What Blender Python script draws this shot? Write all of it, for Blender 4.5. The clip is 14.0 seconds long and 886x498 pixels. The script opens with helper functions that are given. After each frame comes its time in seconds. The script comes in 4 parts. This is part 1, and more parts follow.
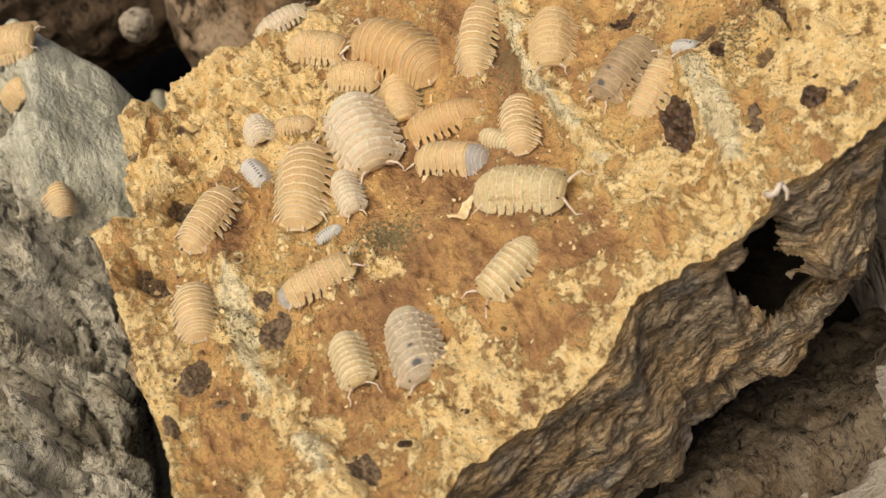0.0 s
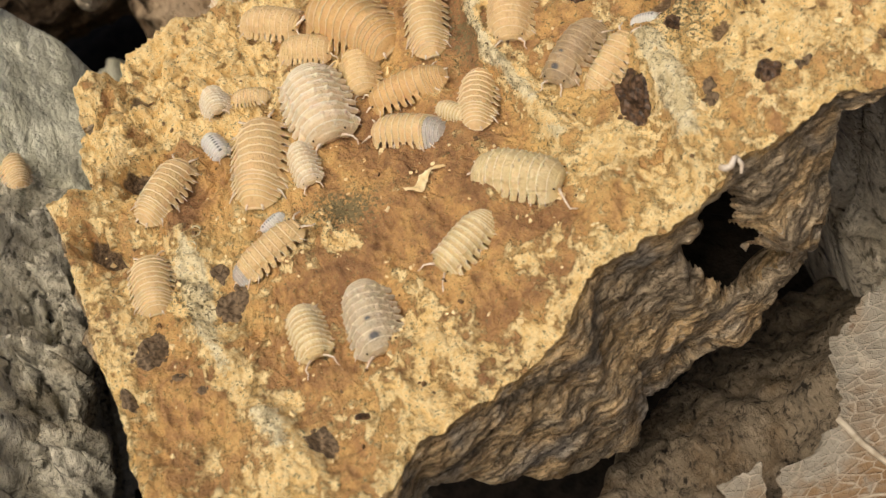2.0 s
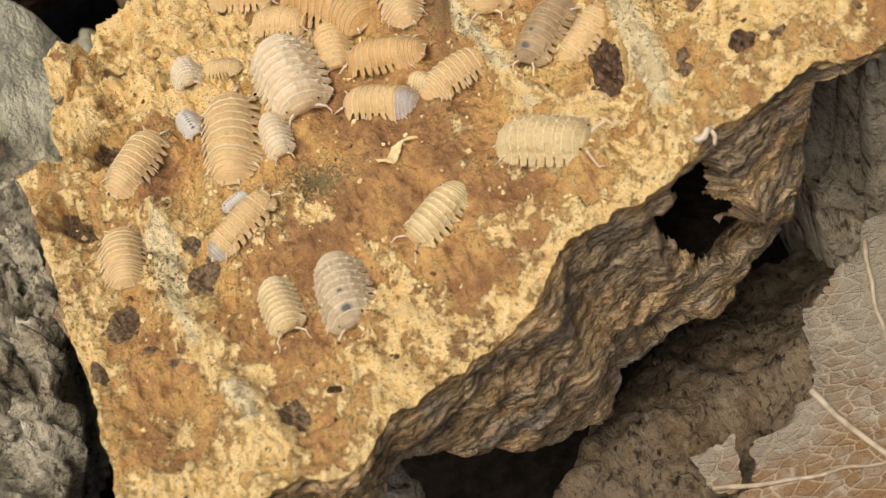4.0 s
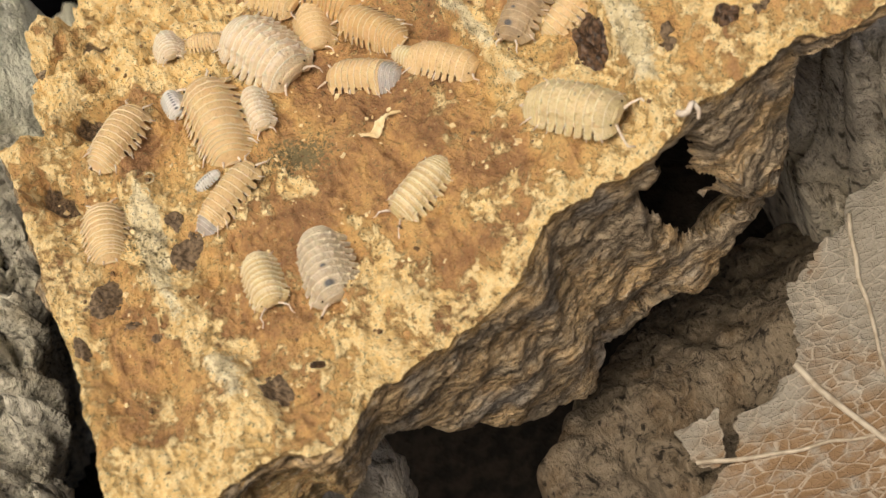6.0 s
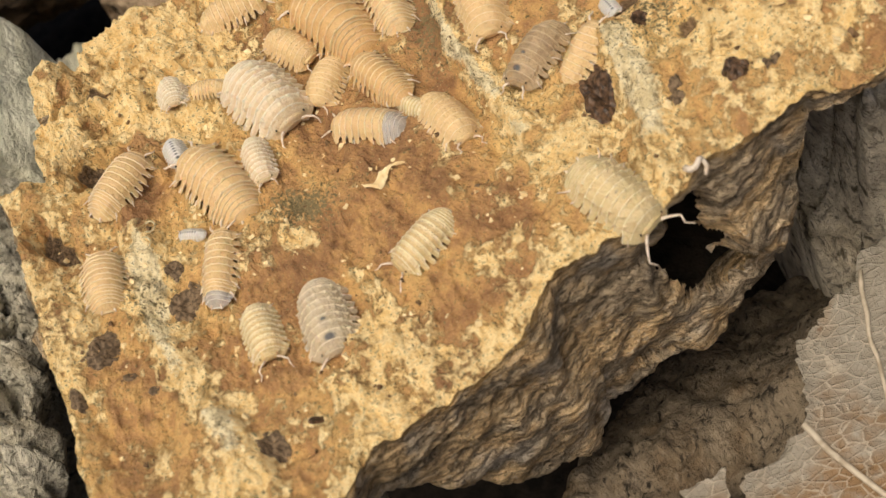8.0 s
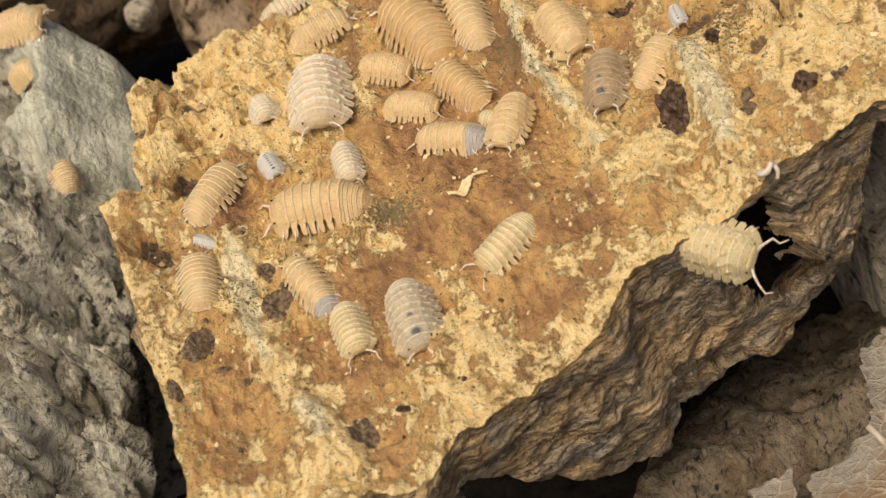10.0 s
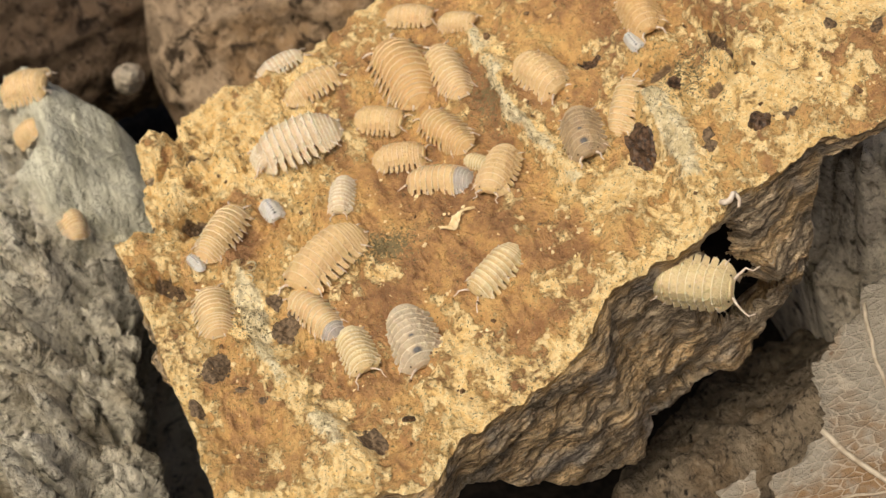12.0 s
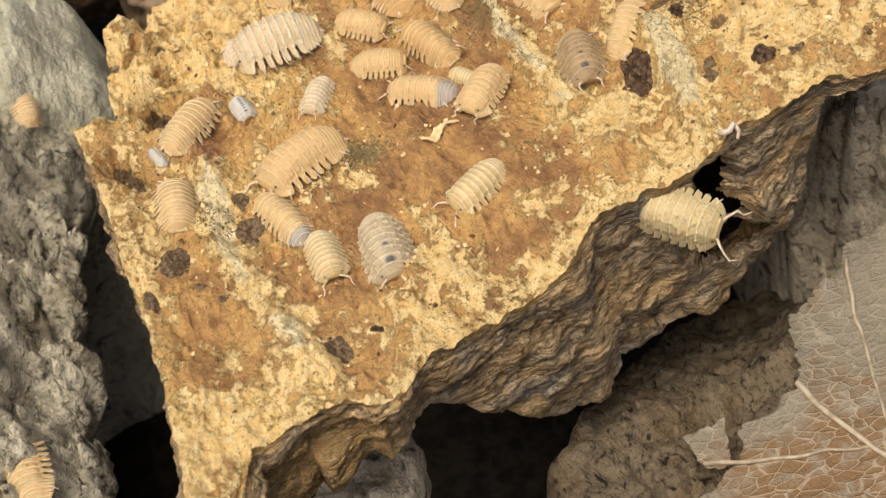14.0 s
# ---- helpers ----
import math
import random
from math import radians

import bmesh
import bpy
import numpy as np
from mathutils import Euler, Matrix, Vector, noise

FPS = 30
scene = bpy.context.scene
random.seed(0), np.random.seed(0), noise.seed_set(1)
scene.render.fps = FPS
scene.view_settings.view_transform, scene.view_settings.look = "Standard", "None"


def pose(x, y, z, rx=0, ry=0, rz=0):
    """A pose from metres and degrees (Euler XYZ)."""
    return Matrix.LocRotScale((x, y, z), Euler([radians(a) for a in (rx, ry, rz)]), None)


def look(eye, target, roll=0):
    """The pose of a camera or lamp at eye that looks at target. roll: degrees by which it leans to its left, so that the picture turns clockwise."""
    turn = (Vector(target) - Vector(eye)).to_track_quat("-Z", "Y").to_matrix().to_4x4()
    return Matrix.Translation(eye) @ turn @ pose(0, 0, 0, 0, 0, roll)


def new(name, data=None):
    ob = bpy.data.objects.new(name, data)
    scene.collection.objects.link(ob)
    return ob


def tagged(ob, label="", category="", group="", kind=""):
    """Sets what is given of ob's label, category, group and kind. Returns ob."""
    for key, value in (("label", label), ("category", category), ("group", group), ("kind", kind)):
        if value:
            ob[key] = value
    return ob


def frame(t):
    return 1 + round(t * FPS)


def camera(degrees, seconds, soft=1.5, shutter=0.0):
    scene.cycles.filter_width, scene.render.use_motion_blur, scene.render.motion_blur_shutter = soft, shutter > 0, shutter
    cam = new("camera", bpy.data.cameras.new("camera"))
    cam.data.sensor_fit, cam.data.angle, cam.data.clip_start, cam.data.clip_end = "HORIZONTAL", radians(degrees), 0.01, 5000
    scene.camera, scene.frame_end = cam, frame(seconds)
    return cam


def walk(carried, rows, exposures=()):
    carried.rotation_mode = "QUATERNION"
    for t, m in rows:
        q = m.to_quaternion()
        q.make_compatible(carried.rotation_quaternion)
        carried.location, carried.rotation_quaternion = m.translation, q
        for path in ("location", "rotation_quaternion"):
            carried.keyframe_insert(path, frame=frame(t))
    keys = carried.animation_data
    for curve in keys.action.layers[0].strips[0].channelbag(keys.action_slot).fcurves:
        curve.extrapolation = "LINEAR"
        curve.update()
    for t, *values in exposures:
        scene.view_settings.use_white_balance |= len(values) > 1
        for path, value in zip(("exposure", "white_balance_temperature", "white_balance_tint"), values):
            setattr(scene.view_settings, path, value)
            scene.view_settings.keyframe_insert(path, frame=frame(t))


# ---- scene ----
MM = 0.001  # the places below are in millimetres
cam = camera(28.36, 14.0, soft=1.35)
cam.data.dof.use_dof = True
cam.data.dof.focus_distance = 0.236
cam.data.dof.aperture_fstop = 46.0
PATH = [
    (0, (15.48, -146.01, 166.34), (-4.99, -4.07, -0.48), -31.74),
    (0.5, (15.68, -146.48, 167.64), (-4.72, -6.73, -1.04), -31.91),
    (1, (15.79, -145.53, 167.43), (-3.61, -7.25, -2.58), -31.69),
    (1.5, (16.08, -145.73, 167.39), (-2.18, -7.88, -3.1), -31.33),
    (2, (16.01, -145.38, 167.57), (-1.55, -8.43, -3.71), -31.16),
    (2.5, (16.07, -145.25, 167.31), (-1.13, -8.9, -4.48), -31.06),
    (3, (16.53, -145.18, 166.78), (-0.28, -9.14, -5.29), -30.96),
    (3.5, (16.77, -145.06, 166.59), (-0.09, -10.17, -6.38), -31.06),
    (6, (17.29, -144.72, 165.94), (0.39, -14.01, -10.2), -31.34),
    (6.5, (16.62, -144.96, 165.9), (-0.23, -13.87, -9.98), -31.24),
    (7, (17.05, -144.28, 166.02), (-0.5, -12.67, -9.4), -31.36),
    (7.5, (19.95, -141.45, 164.25), (2.13, -8.93, -10.45), -31.14),
    (9.8, (13.58, -148.37, 163.55), (-1.36, -4.9, -2.57), -28.90),
    (10, (10.84, -154.47, 167.94), (-5.78, -10.48, 2.44), -29.36),
    (10.5, (1.78, -152.59, 174.76), (-17.67, -7.18, 10.81), -30.30),
    (11, (-1.72, -160.94, 174.48), (-13.49, -14.52, 10.71), -28.45),
    (11.5, (-1.38, -162.06, 173.04), (-6.55, -14.94, 9.55), -26.90),
    (12, (-1.71, -171.97, 184.48), (-3.43, -23.83, 21.84), -25.88),
    (12.5, (-3.24, -188.1, 199.29), (-1.6, -40.7, 35.98), -24.34),
    (13, (-7.51, -176.19, 182.63), (-2.08, -30.18, 18.16), -22.36),
    (13.5, (-9.49, -172.91, 171.31), (1.25, -30.23, 4.19), -18.87),
    (14, (-15.33, -169.42, 171.61), (-6.05, -25.2, 5.73), -17.65),
]

def mm(p):
    return tuple(v * MM for v in p)


walk(cam, [(t, look(mm(eye), mm(target), roll)) for t, eye, target, roll in PATH], exposures=[(0, -0.38), (3.5, -0.35), (6.5, -0.28), (10, -0.36), (12, -0.29), (14, -0.25)])

# ---- light ----
world = bpy.data.worlds.new("sky")
scene.world = world
world.use_nodes = True
wn = world.node_tree.nodes
sky = wn.new("ShaderNodeTexSky")
sky.sky_type, sky.sun_disc = "NISHITA", False
sky.sun_elevation, sky.sun_rotation = radians(70), radians(-144)
sky.air_density, sky.dust_density, sky.ozone_density = 0.6, 8.0, 0.0
world.node_tree.links.new(sky.outputs[0], wn["Background"].inputs[0])
wn["Background"].inputs[1].default_value = 0.1
sun = new("sun", bpy.data.lights.new("sun", "SUN"))
sun.data.energy, sun.data.angle, sun.data.color = 2.5, radians(42), (1.0, 0.895, 0.70)
sun.matrix_world = look((-0.065, -0.09, 0.30), (0, 0, 0))


# ---- noise ----
def lattice(ix, iy, iz, seed):
    n = (ix.astype(np.int64) * 374761393 + iy.astype(np.int64) * 668265263 + iz.astype(np.int64) * 2147483647 + seed * 974634777) & 0xFFFFFFFF
    n = ((n ^ (n >> 13)) * 1274126177) & 0xFFFFFFFF
    n = ((n ^ (n >> 16)) * 2246822519) & 0xFFFFFFFF
    return ((n ^ (n >> 15)) & 0xFFFFFF) / float(0xFFFFFF) * 2 - 1


def vnoise(x, y, z=0.0, seed=0):
    """Smooth noise, -1 to 1, with one lump to a unit."""
    x, y, z = np.broadcast_arrays(np.asarray(x, float), np.asarray(y, float), np.asarray(z, float))
    ix, iy, iz = np.floor(x), np.floor(y), np.floor(z)
    fx, fy, fz = x - ix, y - iy, z - iz
    fx, fy, fz = (f * f * f * (f * (f * 6 - 15) + 10) for f in (fx, fy, fz))
    out = 0.0
    for dx in (0, 1):
        for dy in (0, 1):
            for dz in (0, 1):
                w = (fx if dx else 1 - fx) * (fy if dy else 1 - fy) * (fz if dz else 1 - fz)
                out = out + w * lattice(ix + dx, iy + dy, iz + dz, seed)
    return out


def fbm(x, y, z=0.0, octaves=4, seed=0, gain=0.5):
    total, amp = 0.0, 1.0
    for k in range(octaves):
        total = total + amp * vnoise(x * 2.03**k + 17.3 * k, y * 2.03**k - 9.1 * k, z * 2.03**k, seed + k)
        amp *= gain
    return total


def ridged(x, y, z=0.0, octaves=4, seed=0):
    total, amp = 0.0, 1.0
    for k in range(octaves):
        total = total + amp * (1 - 2 * np.abs(vnoise(x * 2.1**k, y * 2.1**k, z * 2.1**k, seed + k)))
        amp *= 0.5
    return total


def worley(x, y, seed=0):
    """Distances to the nearest and the next of scattered points, one to a unit."""
    x, y = np.asarray(x, float), np.asarray(y, float)
    ix, iy = np.floor(x), np.floor(y)
    one, two = np.full(x.shape, 9.0), np.full(x.shape, 9.0)
    for dx in (-1, 0, 1):
        for dy in (-1, 0, 1):
            px, py = ix + dx, iy + dy
            d = np.hypot(px + 0.5 + 0.45 * lattice(px, py, 0 * px, seed) - x, py + 0.5 + 0.45 * lattice(px, py, 0 * px, seed + 1) - y)
            two = np.minimum(two, np.maximum(one, d))
            one = np.minimum(one, d)
    return one, two


def step(a, b, v):
    f = np.clip((v - a) / (b - a), 0, 1)
    return f * f * (3 - 2 * f)


def near(x, y, px, py, rx, ry=None, turn=0.0):
    """A soft spot of the given radii round (px, py)."""
    ry = ry or rx
    c, s = math.cos(radians(turn)), math.sin(radians(turn))
    dx, dy = x - px, y - py
    return np.exp(-(((dx * c + dy * s) / rx) ** 2) - ((dy * c - dx * s) / ry) ** 2)


def along(x, y, points):
    """The distance to a line of points."""
    best = np.full(np.shape(x), 1e9)
    for (ax, ay), (bx, by) in zip(points, points[1:]):
        f = np.clip(((x - ax) * (bx - ax) + (y - ay) * (by - ay)) / ((bx - ax) ** 2 + (by - ay) ** 2), 0, 1)
        best = np.minimum(best, np.hypot(x - ax - f * (bx - ax), y - ay - f * (by - ay)))
    return best


# ---- mesh helpers ----
def mesh_of(name, verts, faces, mats, slots=None, marks=None, smooth=True):
    """A mesh from places in millimetres."""
    me = bpy.data.meshes.new(name)
    me.from_pydata((np.asarray(verts, float) * MM).tolist(), [], faces)
    for m in mats:
        me.materials.append(m)
    if slots is not None:
        me.polygons.foreach_set("material_index", np.asarray(slots, np.int32))
    me.polygons.foreach_set("use_smooth", np.full(len(me.polygons), smooth))
    for key, values in (marks or {}).items():
        me.attributes.new(key, "FLOAT", "POINT").data.foreach_set("value", np.asarray(values, np.float32))
    me.update()
    return me


def grid_faces(rows, cols, wrap=False, base=0, flip=False):
    out = []
    for r in range(rows - 1):
        for c in range(cols if wrap else cols - 1):
            d = (c + 1) % cols
            f = (base + r * cols + c, base + r * cols + d, base + (r + 1) * cols + d, base + (r + 1) * cols + c)
            out.append(f[::-1] if flip else f)
    return out


def tube(points, radii, sides=8):
    """Verts and faces of a round tapered bar along points."""
    pts = [Vector([float(v) for v in p]) for p in points]
    verts, faces = [], []
    for i, p in enumerate(pts):
        way = (pts[min(i + 1, len(pts) - 1)] - pts[max(i - 1, 0)]).normalized()
        side = way.cross(Vector((0.31, 0.22, 0.92))).normalized()
        up = side.cross(way)
        for k in range(sides):
            a = 2 * math.pi * k / sides
            verts.append(p + (math.cos(a) * side + math.sin(a) * up) * float(radii[i]))
    faces = grid_faces(len(pts), sides, wrap=True)
    faces.append(tuple(range(sides - 1, -1, -1)))
    faces.append(tuple(range((len(pts) - 1) * sides, len(pts) * sides)))
    return [tuple(v) for v in verts], faces


def part(name, me, parent, label=""):
    ob = new(name, me)
    ob.parent = parent
    if label:
        ob["label"] = label
    return ob


# ---- materials ----
class Paint:
    """A node material with short ways to add its nodes."""

    def __init__(self, name, rough=0.8, spec=0.3):
        self.mat = bpy.data.materials.new(name)
        self.mat.use_nodes = True
        self.tree = self.mat.node_tree
        self.bsdf = self.tree.nodes["Principled BSDF"]
        self.bsdf.inputs["Roughness"].default_value = rough
        self.bsdf.inputs["Specular IOR Level"].default_value = spec
        self.place = self.node("ShaderNodeTexCoord").outputs["Object"]

    def node(self, kind):
        return self.tree.nodes.new(kind)

    def link(self, a, b):
        self.tree.links.new(a, b)

    def put(self, socket, value):
        if isinstance(value, bpy.types.NodeSocket):
            self.link(value, socket)
        elif isinstance(value, tuple) and len(value) == 3 and socket.type == "RGBA":
            socket.default_value = (*value, 1)
        else:
            socket.default_value = value

    def noise(self, size, detail=4.0, rough=0.55, stretch=(1, 1, 1), warp=0.0):
        """Noise with lumps of about size millimetres."""
        m, n = self.node("ShaderNodeMapping"), self.node("ShaderNodeTexNoise")
        m.inputs["Scale"].default_value = tuple(1000.0 / size / v for v in stretch)
        self.link(self.place, m.inputs["Vector"])
        self.link(m.outputs[0], n.inputs["Vector"])
        n.inputs["Scale"].default_value, n.inputs["Detail"].default_value = 1.0, detail
        n.inputs["Roughness"].default_value, n.inputs["Distortion"].default_value = rough, warp
        return n.outputs["Fac"]

    def cells(self, size, feature="F1", stretch=(1, 1, 1)):
        m, n = self.node("ShaderNodeMapping"), self.node("ShaderNodeTexVoronoi")
        m.inputs["Scale"].default_value = tuple(1000.0 / size / v for v in stretch)
        n.feature = feature
        self.link(self.place, m.inputs["Vector"])
        self.link(m.outputs[0], n.inputs["Vector"])
        n.inputs["Scale"].default_value = 1.0
        return n.outputs["Distance"]

    def mark(self, key):
        n = self.node("ShaderNodeAttribute")
        n.attribute_name = key
        return n.outputs["Fac"]

    def chance(self):
        return self.node("ShaderNodeObjectInfo").outputs["Random"]

    def ramp(self, fac, a, b, to=(0.0, 1.0)):
        n = self.node("ShaderNodeMapRange")
        n.interpolation_type = "SMOOTHSTEP"
        for i, v in zip((1, 2, 3, 4), (a, b, *to)):
            n.inputs[i].default_value = v
        self.put(n.inputs[0], fac)
        return n.outputs[0]

    def sum(self, a, b, how="ADD"):
        n = self.node("ShaderNodeMath")
        n.operation = how
        self.put(n.inputs[0], a)
        self.put(n.inputs[1], b)
        return n.outputs[0]

    def mix(self, fac, a, b, how="MIX"):
        n = self.node("ShaderNodeMix")
        n.data_type, n.blend_type = "RGBA", how
        self.put(n.inputs[0], fac)
        self.put(n.inputs[6], a)
        self.put(n.inputs[7], b)
        return n.outputs[2]

    def tones(self, fac, stops):
        """A colour from a scale of (place, colour)."""
        n = self.node("ShaderNodeValToRGB")
        while len(n.color_ramp.elements) < len(stops):
            n.color_ramp.elements.new(0.5)
        for e, (at, colour) in zip(n.color_ramp.elements, stops):
            e.position, e.color = at, (*colour, 1)
        self.put(n.inputs[0], fac)
        return n.outputs[0]

    def total(self, *terms):
        """The sum of (socket, weight) pairs and numbers."""
        out = 0.0
        for term in terms:
            out = self.sum(out, self.sum(term[0], term[1], "MULTIPLY") if isinstance(term, tuple) else term)
        return out

    def bump(self, height, deep, under=None):
        """deep: millimetres."""
        n = self.node("ShaderNodeBump")
        n.inputs["Strength"].default_value, n.inputs["Distance"].default_value = 1.0, deep * MM
        self.link(height, n.inputs["Height"])
        if under is not None:
            self.link(under, n.inputs["Normal"])
        return n.outputs[0]

    def done(self, colour, normal=None, rough=None):
        self.put(self.bsdf.inputs["Base Color"], colour)
        if normal is not None:
            self.link(normal, self.bsdf.inputs["Normal"])
        if rough is not None:
            self.put(self.bsdf.inputs["Roughness"], rough)
        return self.mat


def paint_bark_face():
    """Tan cork with rusty stains, under scattered cream flakes."""
    p = Paint("bark_inner_face", 0.82, 0.25)
    wide, mid, small = p.noise(11, 2, 0.5, (1, 1.5, 1), 0.8), p.noise(5.0, 4, 0.58, (1, 1.3, 1), 0.5), p.noise(1.5, 3, 0.55, (1, 1.2, 1), 0.3)
    fine, grain = p.noise(0.45, 4, 0.65), p.noise(0.2, 2, 0.6)
    tan = p.total(0.60, (p.sum(wide, -0.5), 2.0), (p.mark("rust_and_shade"), -0.46), (p.mark("cream"), 0.25), (p.sum(small, -0.5), 1.3), (p.sum(mid, -0.5), 0.9), (p.sum(fine, -0.5), 0.8))
    base = p.tones(tan, [(0.0, (0.30, 0.155, 0.072)), (0.3, (0.46, 0.252, 0.106)), (0.6, (0.66, 0.395, 0.15)), (1.0, (0.80, 0.55, 0.22))])
    base = p.mix(p.sum(p.ramp(grain, 0.5, 0.68), 0.3, "MULTIPLY"), base, (0.68, 0.44, 0.19))
    flake = p.total((p.mark("cream"), 0.8), (p.mark("rust_and_shade"), -0.3), (p.sum(mid, -0.5), 2.0), (p.sum(small, -0.5), 1.6), (p.sum(fine, -0.5), 0.4))
    creamy = p.ramp(flake, 0.13, 0.40)
    base = p.mix(p.sum(creamy, 0.9, "MULTIPLY"), base, p.mix(p.ramp(p.total((fine, 0.5), (small, 0.5)), 0.4, 0.6), (0.86, 0.59, 0.235), (1.0, 0.80, 0.43)))
    speck = p.ramp(p.noise(0.32, 3, 0.7), 0.60, 0.68)
    base = p.mix(p.sum(speck, p.ramp(creamy, 0.0, 1.0, (0.34, 0.16)), "MULTIPLY"), base, (0.20, 0.105, 0.045))
    pale = p.ramp(p.noise(0.36, 3, 0.7, (1, 1.4, 1)), 0.63, 0.70)
    base = p.mix(p.sum(pale, 0.5, "MULTIPLY"), base, (0.88, 0.66, 0.34))
    mossy = p.ramp(p.sum(p.mark("moss"), p.sum(p.sum(mid, 0.5, "MULTIPLY"), p.sum(fine, 0.5, "MULTIPLY"))), 0.74, 1.0)
    base = p.mix(p.sum(mossy, 0.75, "MULTIPLY"), base, p.mix(p.ramp(p.total((fine, 0.5), (small, 0.5)), 0.42, 0.58), (0.72, 0.63, 0.38), (0.95, 0.86, 0.60)))
    gritty = p.ramp(p.sum(p.sum(p.mark("grit"), 0.22, "MULTIPLY"), fine), 0.58, 0.66)
    base = p.mix(gritty, base, p.mix(grain, (0.13, 0.10, 0.05), (0.34, 0.27, 0.13)))
    base = p.mix(p.sum(p.ramp(p.noise(0.6, 2, 0.6), 0.68, 0.75), 0.2, "MULTIPLY"), base, (0.18, 0.09, 0.035))
    pores = p.ramp(p.sum(p.noise(2.6, 4, 0.6), p.sum(grain, 0.5, "MULTIPLY")), 0.99, 1.05)
    base = p.mix(p.sum(pores, 0.45, "MULTIPLY"), base, (0.10, 0.05, 0.02))
    crust_and_pit_shade = p.ramp(p.sum(p.mark("dark"), p.sum(fine, 0.35, "MULTIPLY")), 0.5, 0.72)
    # colour of the real crusts, and of the shade painted in pits
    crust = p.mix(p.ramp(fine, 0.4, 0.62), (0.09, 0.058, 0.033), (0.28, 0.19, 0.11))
    base = p.mix(crust_and_pit_shade, base, p.mix(p.ramp(grain, 0.66, 0.76), crust, (0.5, 0.4, 0.28)))
    n = p.bump(mid, 0.7)
    n = p.bump(creamy, 0.16, n)
    n = p.bump(small, 0.7, n)
    n = p.bump(fine, 0.42, n)
    n = p.bump(grain, 0.12, n)
    return p.done(base, n, p.ramp(fine, 0.2, 0.8, (0.5, 0.92)))


def paint_bark_side():
    p = Paint("bark_cut_side", 0.86, 0.25)
    lay, mid = p.noise(1.0, 6, 0.74, (3.2, 3.2, 0.7), 0.15), p.noise(6, 5, 0.6, (1.6, 1.6, 0.8))
    fine, thin = p.noise(0.42, 4, 0.7, (4.5, 4.5, 0.8), 0.1), p.noise(0.32, 4, 0.62, (9, 9, 0.7), 0.2)
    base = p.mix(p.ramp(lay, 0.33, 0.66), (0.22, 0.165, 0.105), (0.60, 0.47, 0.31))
    base = p.mix(p.sum(p.ramp(mid, 0.42, 0.58), 0.9, "MULTIPLY"), base, p.mix(p.ramp(lay, 0.35, 0.6), (0.44, 0.275, 0.125), (0.84, 0.60, 0.32)))
    base = p.mix(p.sum(p.ramp(p.noise(9, 4), 0.52, 0.68), 0.7, "MULTIPLY"), base, p.mix(p.ramp(lay, 0.35, 0.65), (0.25, 0.225, 0.19), (0.58, 0.52, 0.44)))
    base = p.mix(p.sum(p.mark("tan"), 0.95, "MULTIPLY"), base, p.mix(p.ramp(thin, 0.4, 0.62), (0.34, 0.19, 0.07), (0.80, 0.58, 0.27)))
    base = p.mix(p.ramp(p.mark("rim"), 0.2, 0.9), base, (0.55, 0.35, 0.14))
    base = p.mix(p.ramp(fine, 0.58, 0.72), base, (0.62, 0.53, 0.40))
    # dark lines where the bumps below sink, crevice shade painted between the layers
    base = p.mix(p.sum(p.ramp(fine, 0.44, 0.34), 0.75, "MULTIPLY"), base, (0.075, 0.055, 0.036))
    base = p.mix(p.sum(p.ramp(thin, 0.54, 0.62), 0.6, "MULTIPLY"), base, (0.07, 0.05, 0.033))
    base = p.mix(p.sum(p.ramp(p.noise(0.5, 3, 0.65, (1.8, 1.8, 1)), 0.58, 0.68), 0.6, "MULTIPLY"), base, (0.66, 0.55, 0.40))
    n = p.bump(p.noise(2.2, 4, 0.6, (1.4, 1.4, 0.8), 0.6), 1.4)
    n = p.bump(lay, 0.4, n)
    n = p.bump(p.noise(0.8, 4, 0.7, (1.6, 1.6, 1)), 0.7, n)
    n = p.bump(fine, 0.5, n)
    n = p.bump(p.ramp(thin, 0.62, 0.5), 0.22, n)
    return p.done(base, n)


